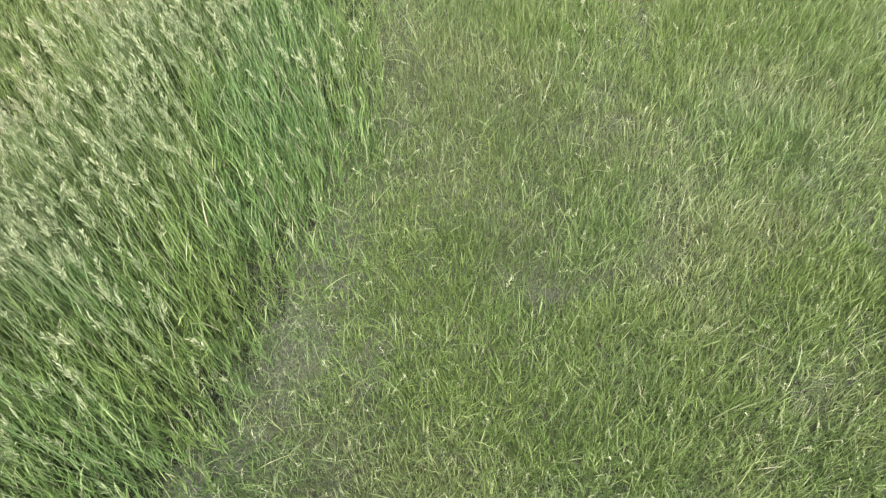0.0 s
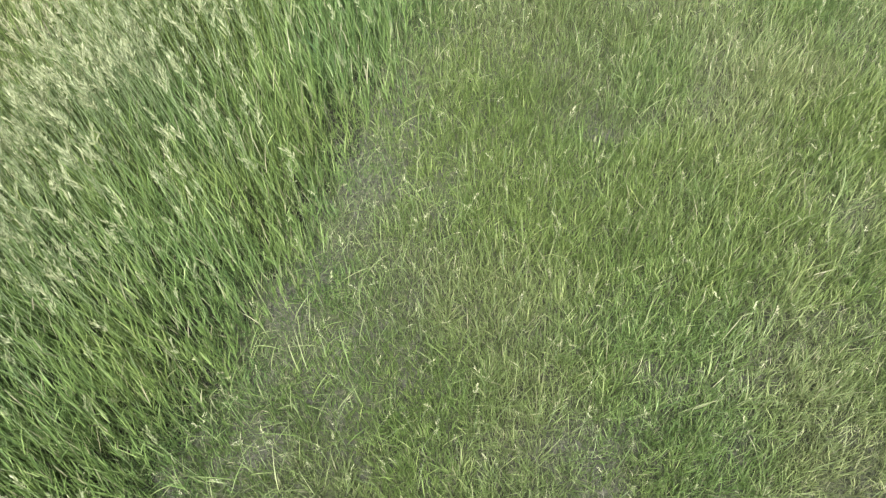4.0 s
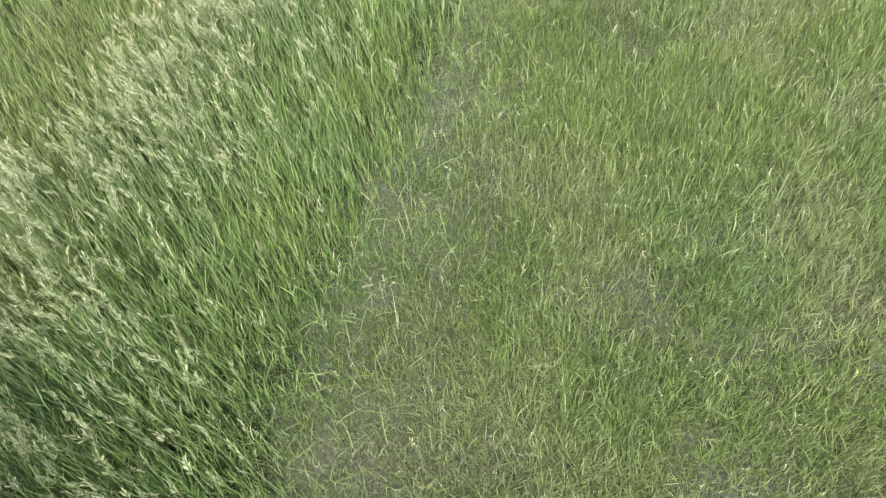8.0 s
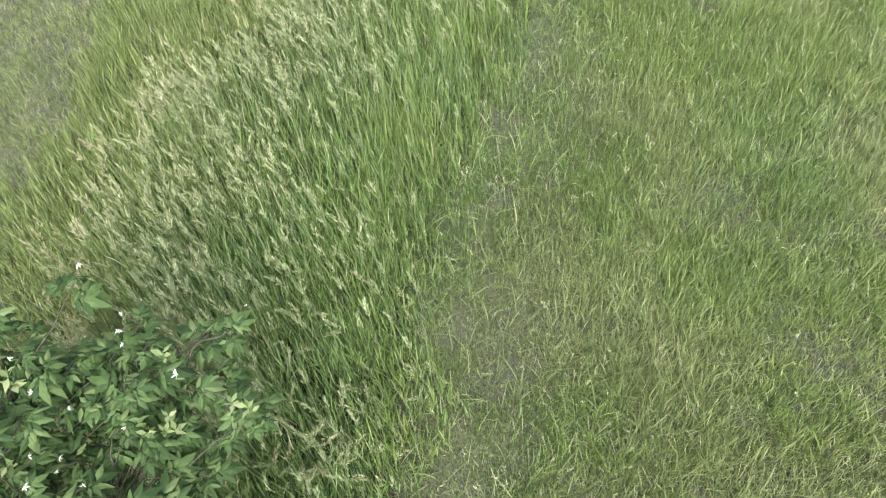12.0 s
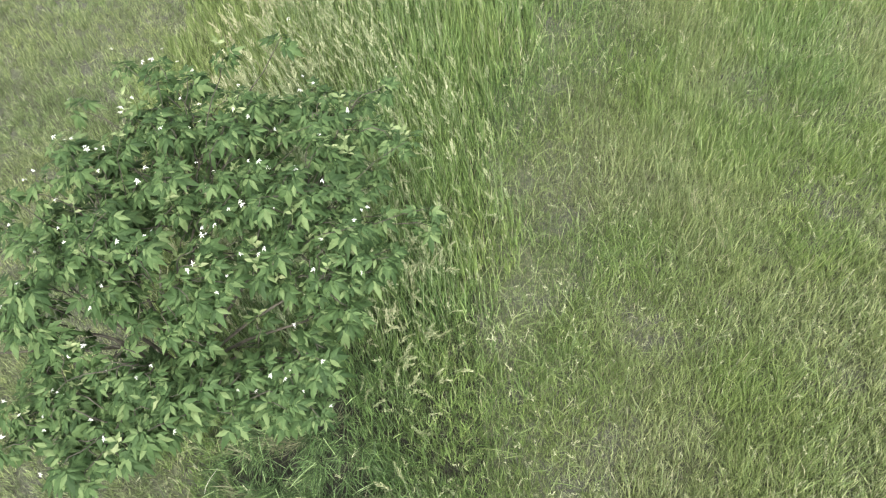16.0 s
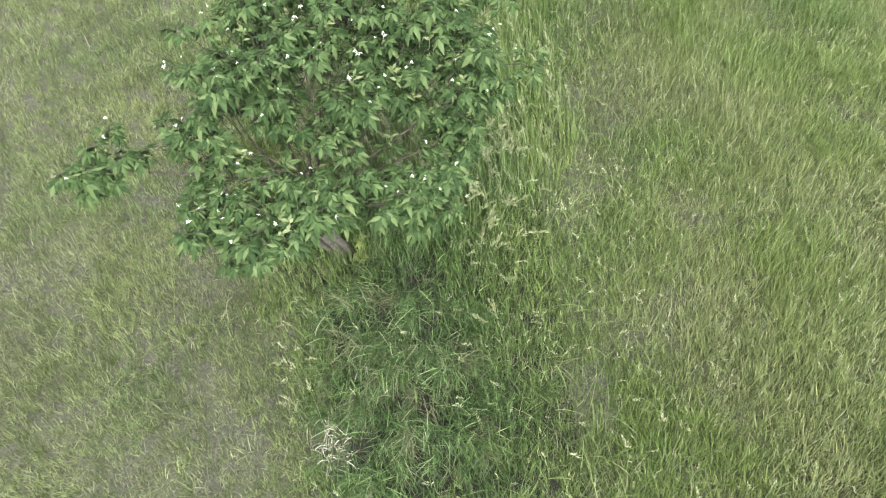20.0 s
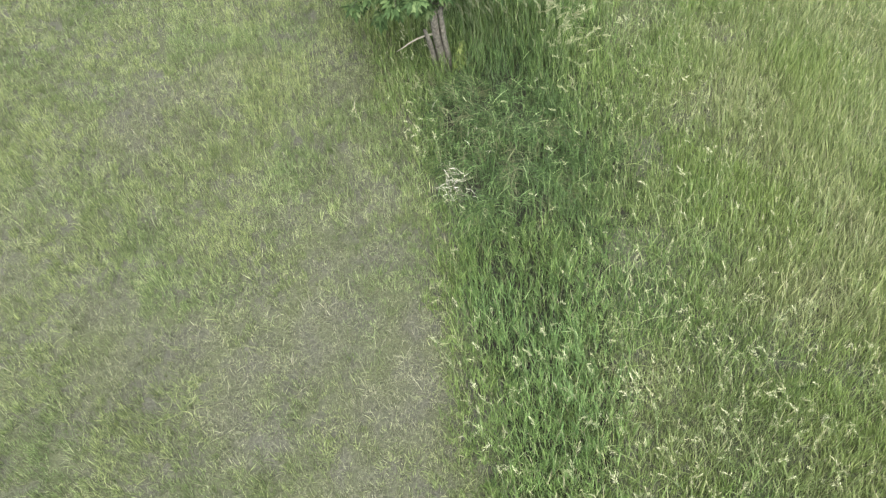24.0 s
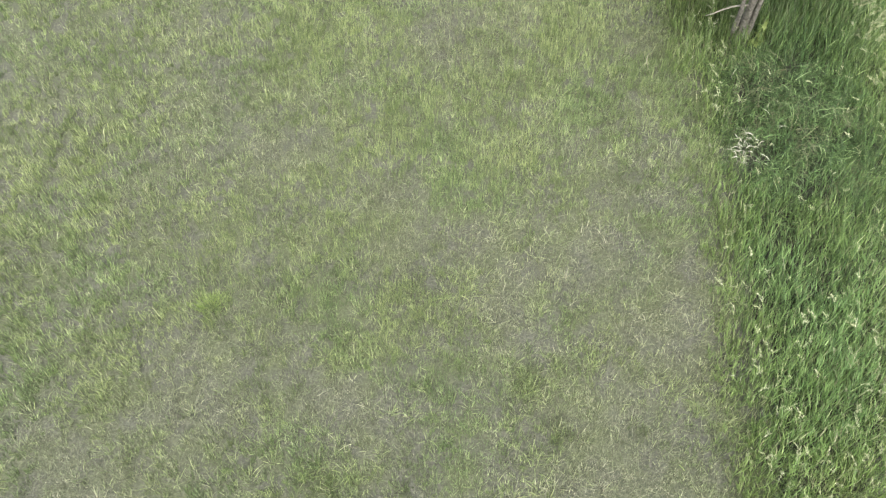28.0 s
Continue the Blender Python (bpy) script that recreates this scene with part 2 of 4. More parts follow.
def blades(name, x, y, length, width, tilt, heading, bend, shade, mat, steps=3, z=None, wind=(-0.27, 0.02)):
    """One mesh of tapered, bent blades. tilt: lean from upright at the root; bend: further lean towards the tip; heading: where it leans to."""
    n = len(x)
    z = ground_z(x, y) - 0.005 if z is None else z
    lx, ly = np.sin(tilt) * np.cos(heading) + wind[0], np.sin(tilt) * np.sin(heading) + wind[1]
    tilt, heading = np.arcsin(np.minimum(np.hypot(lx, ly), 0.98)), np.arctan2(ly, lx)
    s = np.linspace(0, 1, steps + 1)
    pos = np.stack([x, y, z], -1)
    side_turn = heading + np.pi / 2 + rng.uniform(-0.9, 0.9, n)
    side = np.stack([np.cos(side_turn), np.sin(side_turn), np.zeros(n)], -1)
    out = np.stack([np.cos(heading), np.sin(heading), np.zeros(n)], -1)
    co = np.zeros((n, 2 * steps + 1, 3))
    for k in range(steps + 1):
        w = width * (0.75 if k == 0 else (1 - s[k] ** 2.2 * 0.9))
        if k < steps:
            co[:, 2 * k], co[:, 2 * k + 1] = pos - side * w[:, None] / 2, pos + side * w[:, None] / 2
        else:
            co[:, 2 * k] = pos
        if k < steps:
            lean = np.clip(tilt + bend * (s[k] + s[k + 1]) / 2, -2.6, 2.6)
            step = (length / steps)[:, None]
            pos = pos + step * (out * np.sin(lean)[:, None] + np.array([0, 0, 1.0]) * np.cos(lean)[:, None])
    pos_low = ground_z(co[:, :, 0], co[:, :, 1]) + 0.004
    co[:, 2:, 2] = np.maximum(co[:, 2:, 2], pos_low[:, 2:])
    first = np.arange(n)[:, None] * (2 * steps + 1)
    corners = []
    for k in range(steps - 1):
        corners.append(first + np.array([2 * k, 2 * k + 1, 2 * k + 3, 2 * k + 2]))
    corners.append(first + np.array([2 * steps - 2, 2 * steps - 1, 2 * steps]))
    sizes = np.tile([4] * (steps - 1) + [3], n)
    mesh = bpy.data.meshes.new(name)
    fill_mesh(mesh, co.reshape(-1, 3), np.concatenate(corners, 1), sizes)
    paint(mesh, np.repeat(shade, 2 * steps + 1, 0))
    mesh.materials.append(mat)
    return new(name, mesh)


def paint(mesh, rgb):
    a = mesh.attributes.new("blade", "FLOAT_COLOR", "POINT")
    a.data.foreach_set("color", np.ascontiguousarray(np.c_[np.clip(rgb, 0, 1), np.ones(len(rgb))], dtype=np.float32).ravel())


NEAR_BOX = (-10.4, -7.8, 3.2, 3.9)


def belt(x, y):
    """1 in the belt of tall grass between lawn and meadow, fading into the meadow."""
    return smooth(-0.16, 0.26, x - lawn_edge(y) + 0.10 * wave(x, y, 0.12, 22)) * (1 - smooth(-0.35, 0.40, x - belt_edge(y) + 0.20 * wave(x, y, 0.4, 21)))


def fringe(x, y):
    """1 in the low yellow-green strip between the lawn and the tall grass."""
    return 1 - smooth(-0.10, 0.22, x - seed_line(y) + 0.16 * wave(x, y, 0.22, 23))


def in_meadow(x, y):
    return smooth(-0.55, 0.15, x - belt_edge(y) + 0.20 * wave(x, y, 0.4, 21))


# thin places in the meadow where grey thatch shows
BARE_X = [-0.27, 0.35, -0.65, 0.57, -0.36, -0.84, -1.0, 0.97, -0.46, -1.18, -0.74, -0.45, -0.84, 0.46, 0.38, -0.39, -1.09, -1.28, 0.29, -0.72, 0.46, -1.28, 0.24, -1.15, -1.57, -1.27, 0.56, 0.38, -1.0, 0.29, -0.99, 0.18, -1.85, -1.18, -1.28, -0.83, -1.74, -2.06, -0.98, -1.95]
BARE_Y = [2.53, 1.85, 1.51, 1.42, 1.0, 0.83, 0.54, 2.61, 0.73, 0.44, 0.38, 0.27, -0.09, -0.33, -0.65, 0.52, 0.09, -1.22, -1.36, 0.95, 1.69, -0.52, -0.76, -0.96, -1.73, -1.9, -1.34, -1.86, -2.2, -0.23, -2.94, -2.5, -3.6, -1.4, -3.16, -2.27, -3.76, -2.69, -3.08, -3.7]
BARE = [(px, py, 0.15 + 0.05 * (k % 3), 0.55) for k, (px, py) in enumerate(zip(BARE_X, BARE_Y))]
# blue-green places of the belt: x, y, radius, weight
DEEP = [(-3.12, -2.86, 0.2, 1), (-2.9, -2.7, 0.25, 1), (-0.95, 2.85, 0.35, 1), (-1.05, 2.3, 0.35, 1), (-0.98, 1.75, 0.3, 1), (-1.54, 1.2, 0.25, 0.7), (-1.75, 0.6, 0.4, 1), (-2.1, 0.75, 0.25, 0.7), (-1.95, -0.1, 0.25, 0.7), (-2.5, -0.6, 0.35, 0.8), (-2.88, -0.9, 0.4, 1), (-2.9, -1.3, 0.35, 1), (-2.55, -4.67, 0.3, 1), (-2.76, -5.3, 0.35, 1), (-2.6, -3.7, 0.35, 0.8), (-3.04, -5.05, 0.25, 0.8), (-3.1, -2.8, 0.45, 0.8), (-2.68, -5.15, 0.3, 1), (-2.95, -6.8, 0.3, 0.9)]
# grass beaten flat
LAID = [(-3.08, -3.12, 0.28, 1), (-3.05, -3.45, 0.30, 1), (-2.80, -3.10, 0.24, 0.9), (-3.12, -3.85, 0.24, 0.9), (-2.75, -3.48, 0.28, 0.9), (-2.78, -3.85, 0.26, 0.8), (-3.1, -4.1, 0.18, 0.7)]
# hollow heart of the overgrown grass; shade between deep blades painted as dark tone
CORE_SHADOW = [(-3.05, -3.25, 0.34, 1), (-3.05, -3.75, 0.34, 1), (-2.72, -3.45, 0.34, 1), (-2.72, -3.85, 0.34, 1), (-2.42, -3.65, 0.30, 0.9), (-2.35, -3.25, 0.28, 0.55), (-2.75, -3.0, 0.28, 0.9), (-3.0, -2.8, 0.25, 0.7), (-2.45, -2.9, 0.22, 0.6), (-2.45, -4.1, 0.28, 0.8), (-2.85, -4.15, 0.22, 0.8)]
# overgrown blue-green grass south-east of the tree; dark tone paints shade among its blades
RANK_SHADOW = [(-2.45, -2.75, 0.35, 0.65), (-2.55, -3.25, 0.40, 1), (-2.4, -3.7, 0.40, 1), (-2.2, -3.35, 0.42, 0.5), (-2.15, -3.9, 0.35, 0.5), (-2.85, -3.95, 0.35, 0.9), (-2.85, -2.95, 0.35, 1), (-2.75, -4.6, 0.40, 0.5), (-2.9, -5.1, 0.35, 0.35)]


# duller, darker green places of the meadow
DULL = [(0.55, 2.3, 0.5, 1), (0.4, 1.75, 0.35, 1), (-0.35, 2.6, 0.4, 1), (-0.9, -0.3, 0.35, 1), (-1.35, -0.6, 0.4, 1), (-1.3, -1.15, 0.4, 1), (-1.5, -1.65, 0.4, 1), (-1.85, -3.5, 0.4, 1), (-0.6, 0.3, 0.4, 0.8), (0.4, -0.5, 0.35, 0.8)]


def tufts(density, per, spread, keep):
    """Roots in tufts: x, y, heading away from the tuft's middle, and a shade, a height and a dryness that its blades share."""
    cx, cy = scatter(density, NEAR_BOX, keep, SEEN)
    own = rng.random((len(cx), 3))
    k = np.repeat(np.arange(len(cx)), rng.integers(int(per * 0.6), int(per * 1.4) + 1, len(cx)))
    a, r = rng.uniform(0, 2 * np.pi, len(k)), spread * np.sqrt(rng.random(len(k))) * (0.5 + own[k, 1])
    return cx[k] + r * np.cos(a), cy[k] + r * np.sin(a), a + rng.normal(0, 0.6, len(k)), own[k]


def rank_shadow(x, y):
    """1 where the overgrown grass has shade painted into its tone."""
    return np.clip(np.maximum(spots(x, y, RANK_SHADOW), 1.1 * spots(x, y, CORE_SHADOW)), 0, 1)


def thinness(x, y):
    """1 where the meadow is bare, 0 where it is thick."""
    near = 1 - smooth(0.0, 1.1, x - belt_edge(y))
    return np.clip(0.6 * smooth(0.1, 0.8, wave(x, y, 0.30, 31) + 0.12 * near) + spots(x, y, BARE), 0, 1)


def meadow_height(x, y):
    return (0.62 + 0.50 * smooth(0.1, 1.4, x - belt_edge(y)) + 0.35 * spots(x, y, RANK_SHADOW)) * (1 + 0.25 * wave(x, y, 0.4, 35)) * (1 - 0.35 * thinness(x, y))


def meadow_shade(x, y, own):
    """Dryness, shade and lushness of meadow blades."""
    n, d = len(x), x - belt_edge(y)
    gold = smooth(-1.6, -2.8, y) * smooth(0.8, 1.5, d)
    lush = np.clip(0.20 + 0.40 * wave(x, y, 0.8, 33) + 0.25 * wave(x, y, 0.25, 36) + 0.45 * (1 - smooth(0, 0.7, d)) + 0.5 * (own[:, 0] - 0.5) - 0.4 * gold, 0, 1) * rng.uniform(0.4, 1, n)
    dry = np.clip(0.05 + 0.22 * wave(x, y, 0.45, 34) + 0.10 * thinness(x, y) + 0.10 * gold + (rng.random(n) < 0.09) * rng.uniform(0.3, 1, n), 0, 0.9) * (1 - 0.85 * rank_shadow(x, y))
    # last term darkens overgrown blades for the shade between them
    tone = np.clip(rng.normal(0.42, 0.22, n) + 0.40 * (own[:, 2] - 0.5) - 0.16 * spots(x, y, DULL) + 0.14 * smooth(0.4, 2.2, d) - 0.36 * rank_shadow(x, y), 0, 1)
    return np.stack([dry, tone, np.maximum(lush, 0.75 * rank_shadow(x, y))], -1)


def gaps(x, y):
    """0 in the small dark holes of the overgrown and the beaten grass, else 1."""
    hole = smooth(-0.10, 0.30, wave(x, y, 0.085, 47) + 0.4 * wave(x, y, 0.2, 48))
    return (1 - 0.9 * np.clip(spots(x, y, RANK_SHADOW) + spots(x, y, LAID), 0, 1) * hole) * (1 - 0.25 * spots(x, y, CORE_SHADOW))


LEAN = (-0.09, 0.24)


def calm(y):
    """1 in the north, where the meadow leans less to one side."""
    return smooth(-3.6, -1.8, y)


mx, my, head, own = tufts(760, 9, 0.030, lambda x, y: in_meadow(x, y) * (1 - 0.50 * thinness(x, y)) * gaps(x, y))
n = len(mx)
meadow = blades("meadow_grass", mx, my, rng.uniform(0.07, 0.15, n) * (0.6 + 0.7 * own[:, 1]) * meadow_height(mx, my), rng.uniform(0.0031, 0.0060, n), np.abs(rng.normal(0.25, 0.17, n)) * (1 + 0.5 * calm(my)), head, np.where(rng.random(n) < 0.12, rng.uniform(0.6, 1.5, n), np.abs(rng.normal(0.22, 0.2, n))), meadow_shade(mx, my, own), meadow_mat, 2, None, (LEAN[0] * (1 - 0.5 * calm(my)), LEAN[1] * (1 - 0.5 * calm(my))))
tagged(meadow, "yellow-green meadow grass in loose tufts", "grass", kind="stuff")

ux, uy = scatter(13000, NEAR_BOX, lambda x, y: in_meadow(x, y) * (1 - 0.40 * thinness(x, y)) * gaps(x, y), SEEN)
n = len(ux)
under = blades("meadow_undergrowth", ux, uy, rng.uniform(0.035, 0.095, n) * meadow_height(ux, uy), rng.uniform(0.0036, 0.006, n), np.abs(rng.normal(0.28, 0.2, n)), rng.uniform(0, 2 * np.pi, n), np.zeros(n), meadow_shade(ux, uy, rng.random((n, 3))) * (1, 0.85, 1), meadow_mat, 1, None, LEAN)
tagged(under, "short dense green blades at the foot of the meadow", "grass", kind="stuff")

cx, cy = scatter(230, NEAR_BOX, lambda x, y: in_meadow(x, y) * (0.25 + 0.75 * (1 - smooth(0.2, 1.4, x - belt_edge(y)))), SEEN)
n = len(cx)
arched = blades("arched_grass", cx, cy, rng.uniform(0.12, 0.27, n), rng.uniform(0.003, 0.006, n), rng.normal(0.35, 0.25, n), rng.uniform(0, 2 * np.pi, n), rng.uniform(0.7, 2.0, n), np.stack([rng.uniform(0, 0.4, n), rng.uniform(0.35, 0.85, n), rng.uniform(0, 0.5, n)], -1), meadow_mat, 5, None, (0, 0.05))
tagged(arched, "long arching pale blades in the meadow", "grass", kind="stuff")


def height_of_belt(x, y):
    """Height of the leafy stems of the belt."""
    north = smooth(-3.2, -1.6, y)
    body = 0.20 + 0.22 * north + (0.12 * spots(x, y, RANK_SHADOW) + 0.22 * spots(x, y, [(-3.02, -2.82, 0.25, 1)])) * (1 - north)
    slope = (0.45 + 0.55 * smooth(0.0, 0.5, belt_edge(y) + 0.25 - x)) * (1 - 0.55 * fringe(x, y))
    return body * slope * (1 + 0.22 * wave(x, y, 0.35, 44)) * (0.5 + 0.5 * smooth(-0.05, 0.25, x - lawn_edge(y)))


def belt_shade(x, y, own):
    n = len(x)
    north, strip = smooth(-2.5, -1.5, y), fringe(x, y)
    pale = north * (1 - smooth(0.2, 1.0, x - seed_line(y)))
    lush = np.clip(0.34 + 0.45 * wave(x, y, 0.45, 43) + 0.55 * spots(x, y, DEEP) * (0.6 + 0.4 * north) + 0.25 * spots(x, y, RANK_SHADOW) - 0.30 * pale + 0.18 * smooth(-4.0, -5.0, y) + 0.5 * (own[:, 0] - 0.5), 0, 1) * rng.uniform(0.55, 1, n) * (1 - (0.5 + 0.3 * north) * strip)
    dry = np.clip((rng.random(n) < 0.09) * rng.uniform(0.3, 1, n) + (0.16 * pale + 0.08 * strip) * rng.random(n), 0, 1)
    # overgrown stems get the shade among them as a darker tone too
    tone = np.clip(rng.normal(0.36, 0.20, n) + (1 - north) * smooth(-4.6, -3.8, y) * rng.normal(0, 0.18, n) - 0.03 * (1 - north) + 0.04 * north + 0.08 * smooth(-4.3, -5.4, y) + 0.02 * strip + 0.12 * spots(x, y, DEEP) * (1 - rank_shadow(x, y)) - 0.30 * rank_shadow(x, y) + 0.42 * (own[:, 2] - 0.5), 0, 1)
    return np.stack([dry * (1 - 0.85 * rank_shadow(x, y)), tone, np.maximum(lush, 0.75 * rank_shadow(x, y))], -1)


def thick_belt(x, y):
    return belt(x, y) * (1 - 0.05 * (1 - smooth(-3.0, -2.2, y))) * (1 - 0.35 * smooth(0.3, 0.8, wave(x, y, 0.3, 41))) * (1 - 0.75 * spots(x, y, LAID))


# leafy stems: the leaf blades spring from the stem at several heights
cx, cy = scatter(1300, NEAR_BOX, lambda x, y: thick_belt(x, y) * gaps(x, y), SEEN)
stem = height_of_belt(cx, cy) * rng.uniform(0.65, 1.15, len(cx))
lean, way = np.abs(rng.normal(0.20, 0.10, len(cx))), rng.normal(2.1, 0.7, len(cx))
k = np.repeat(np.arange(len(cx)), rng.integers(4, 9, len(cx)))
n, own = len(k), rng.random((len(cx), 3))
up = rng.uniform(0.12, 1.0, n)
loose = 1 - smooth(-3.0, -2.2, cy[k])
lx, ly = cx[k] + stem[k] * up * lean[k] * np.cos(way[k]), cy[k] + stem[k] * up * lean[k] * np.sin(way[k])
tall = blades("tall_grass", lx, ly, rng.uniform(0.08, 0.17, n) * (0.75 + 0.7 * stem[k]) * (1 - 0.25 * loose), rng.uniform(0.0042, 0.0078, n) * (1 - 0.2 * loose), np.abs(rng.normal(0.20, 0.14, n)) * (1 + (0.3 + 0.9 * spots(lx, ly, RANK_SHADOW)) * loose), rng.uniform(0, 2 * np.pi, n), np.where(rng.random(n) < 0.12, rng.uniform(0.6, 1.5, n), np.abs(rng.normal(0.22, 0.2, n)) * (1 + 0.5 * loose)), belt_shade(lx, ly, own[k]), meadow_mat, 2, ground_z(lx, ly) + stem[k] * up, LEAN)
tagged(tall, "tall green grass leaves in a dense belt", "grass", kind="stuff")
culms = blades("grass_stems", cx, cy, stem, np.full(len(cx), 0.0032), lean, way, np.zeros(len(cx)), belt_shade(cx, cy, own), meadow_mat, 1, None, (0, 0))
tagged(culms, "thin upright stems of the tall grass", "grass", kind="stuff")
ux, uy = scatter(4600, NEAR_BOX, lambda x, y: thick_belt(x, y) * gaps(x, y) * (0.35 + 0.65 * smooth(-3.0, -2.2, y) + 0.45 * smooth(-4.2, -4.9, y)), SEEN)
n = len(ux)
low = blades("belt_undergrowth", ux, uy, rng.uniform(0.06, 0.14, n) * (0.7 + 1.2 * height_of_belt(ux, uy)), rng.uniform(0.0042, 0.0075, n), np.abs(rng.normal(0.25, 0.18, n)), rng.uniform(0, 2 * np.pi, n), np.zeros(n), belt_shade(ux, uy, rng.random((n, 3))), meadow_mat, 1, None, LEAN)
tagged(low, "low green blades at the foot of the tall grass", "grass", kind="stuff")

# grey-green grass beaten flat beside the tree, combed outwards in layers
fx, fy, _, own = tufts(520, 20, 0.040, lambda x, y: smooth(0.05, 0.2, x - lawn_edge(y)) * np.clip(1.3 * spots(x, y, [(px, py, r * 1.25, w) for px, py, r, w in LAID]), 0, 1) * (0.1 + 0.9 * gaps(x, y)))
n = len(fx)
dead = own[:, 0] < 0.20
flat = blades("flattened_grass", fx, fy, rng.uniform(0.09, 0.20, n), rng.uniform(0.0032, 0.0058, n), np.abs(rng.normal(0.80, 0.33, n)), np.arctan2(fy + 2.80, fx + 2.82) + 2.2 * (own[:, 1] - 0.5) + rng.normal(0, 0.5, n), rng.normal(0.75, 0.4, n), np.stack([np.where(dead, rng.uniform(0.4, 0.9, n), rng.uniform(0.0, 0.14, n)), np.clip(np.where(dead, rng.uniform(0.0, 0.5, n), rng.normal(0.22, 0.36, n)) + 0.3 * (own[:, 2] - 0.5), 0, 1), rng.uniform(0.7, 1, n)], -1), meadow_mat, 3, ground_z(fx, fy) + 0.34 * rng.random(n) ** 1.3 * np.clip(1.2 * spots(fx, fy, LAID), 0.1, 1), (-0.05, -0.05))
tagged(flat, "matted grey-green grass combed flat beside the tree", "grass", kind="stuff")


def lawn_here(x, y):
    return 1 - smooth(-0.10, 0.18, x - lawn_edge(y) + 0.08 * wave(x, y, 0.12, 22))


# dry and green places of the lawn: x, y, radius, weight
DRY = [(-5.27, -2.77, 0.32, 0.9), (-5.14, -2.34, 0.2, 0.8), (-5.77, -2.85, 0.4, 0.7), (-4.08, -4.29, 0.45, 0.9), (-3.62, -5.1, 0.35, 0.9), (-4.34, -4.73, 0.45, 0.9), (-5.03, -4.83, 0.35, 0.7), (-3.85, -4.3, 0.3, 0.9), (-3.83, -5.42, 0.4, 1), (-4.05, -6.25, 0.4, 1), (-6.65, -6.13, 0.4, 0.9), (-4.93, -5.28, 0.28, 0.8), (-7.67, -5.2, 0.35, 0.6), (-7.6, -4.4, 0.3, 0.6), (-6.87, -4.24, 0.3, 0.5), (-5.81, -6.13, 0.25, 1), (-5.78, -4.59, 0.3, 0.7), (-7.24, -6.96, 0.5, 0.7), (-4.05, -2.75, 0.22, 0.7), (-3.98, -6.45, 0.35, 1), (-5.85, -6.2, 0.32, 1), (-6.45, -5.95, 0.3, 0.8), (-4.14, -4.05, 0.4, 0.8), (-4.9, -5.2, 0.3, 0.7), (-5.66, -4.8, 0.3, 0.7)]
GREEN = [(-4.66, -2.92, 0.4, 0.9), (-5.27, -4.2, 0.35, 0.9), (-5.08, -1.92, 0.4, 0.7), (-5.82, -3.8, 0.45, 0.8), (-5.24, -3.24, 0.35, 0.9), (-5.85, -6.65, 0.25, 1), (-5.5, -5.48, 0.28, 0.9), (-6.92, -5.62, 0.12, 1.4), (-8.4, -4.84, 0.8, 0.8), (-6.09, -5.07, 0.3, 0.7), (-4.55, -5.89, 0.3, 0.8), (-7.98, -6.0, 0.4, 0.7), (-4.2, -3.5, 0.25, 0.7), (-3.75, -3.45, 0.3, 1), (-3.7, -3.9, 0.2, 0.7), (-4.0, -3.1, 0.35, 1), (-4.3, -3.5, 0.3, 0.9), (-4.05, -3.75, 0.25, 0.8), (-6.9, -3.0, 0.6, 0.8), (-4.6, -0.6, 0.7, 0.8), (-5.2, 0.6, 0.8, 0.6), (-5.34, -4.35, 0.22, 1), (-4.84, -4.1, 0.2, 0.9), (-5.41, -5.46, 0.2, 1), (-5.81, -5.85, 0.15, 0.9), (-6.34, -5.46, 0.2, 0.9), (-4.77, -2.7, 0.3, 0.9), (-5.43, -3.0, 0.25, 0.9), (-4.6, -5.93, 0.22, 0.9), (-4.35, -6.2, 0.18, 0.9)]


def lawn_dry(x, y):
    return np.clip(-0.01 + 0.28 * wave(x, y, 0.7, 53) + 0.36 * wave(x, y, 0.28, 58) + 0.15 * wave(x, y, 0.11, 54) + 0.74 * spots(x, y, DRY) - 0.62 * spots(x, y, GREEN) * (0.7 + 0.5 * wave(x, y, 0.14, 57)), 0, 1)


gx, gy, head, own = tufts(830, 12, 0.022, lambda x, y: lawn_here(x, y) * (1 - 0.5 * lawn_dry(x, y)) * (1 - 0.4 * smooth(-6.8, -8.2, x)))
n = len(gx)
dry = np.clip(lawn_dry(gx, gy) + 0.45 * (own[:, 0] - 0.5) + rng.normal(0, 0.2, n), 0, 0.95)
lawn = blades("lawn_grass", gx, gy, rng.uniform(0.028, 0.070, n) * (0.5 + 0.8 * own[:, 1]) * (1.25 - 0.5 * dry) * (1 + 0.6 * np.clip(spots(gx, gy, GREEN), 0, 1.3)), rng.uniform(0.0034, 0.0066, n) * (1 + 0.35 * smooth(-6.8, -8.2, gx)), np.abs(rng.normal(0.32, 0.25, n)), head, np.zeros(n), np.stack([dry, np.clip(rng.normal(0.44, 0.29, n) + 0.18 * wave(gx, gy, 0.22, 59) + 0.55 * (own[:, 2] - 0.5), 0, 1), np.clip(0.05 + 0.45 * wave(gx, gy, 0.5, 55), 0, 1)], -1), lawn_mat, 1, None, (-0.05, 0.12))
tagged(lawn, "short mown lawn with dry straw patches", "lawn", kind="stuff")
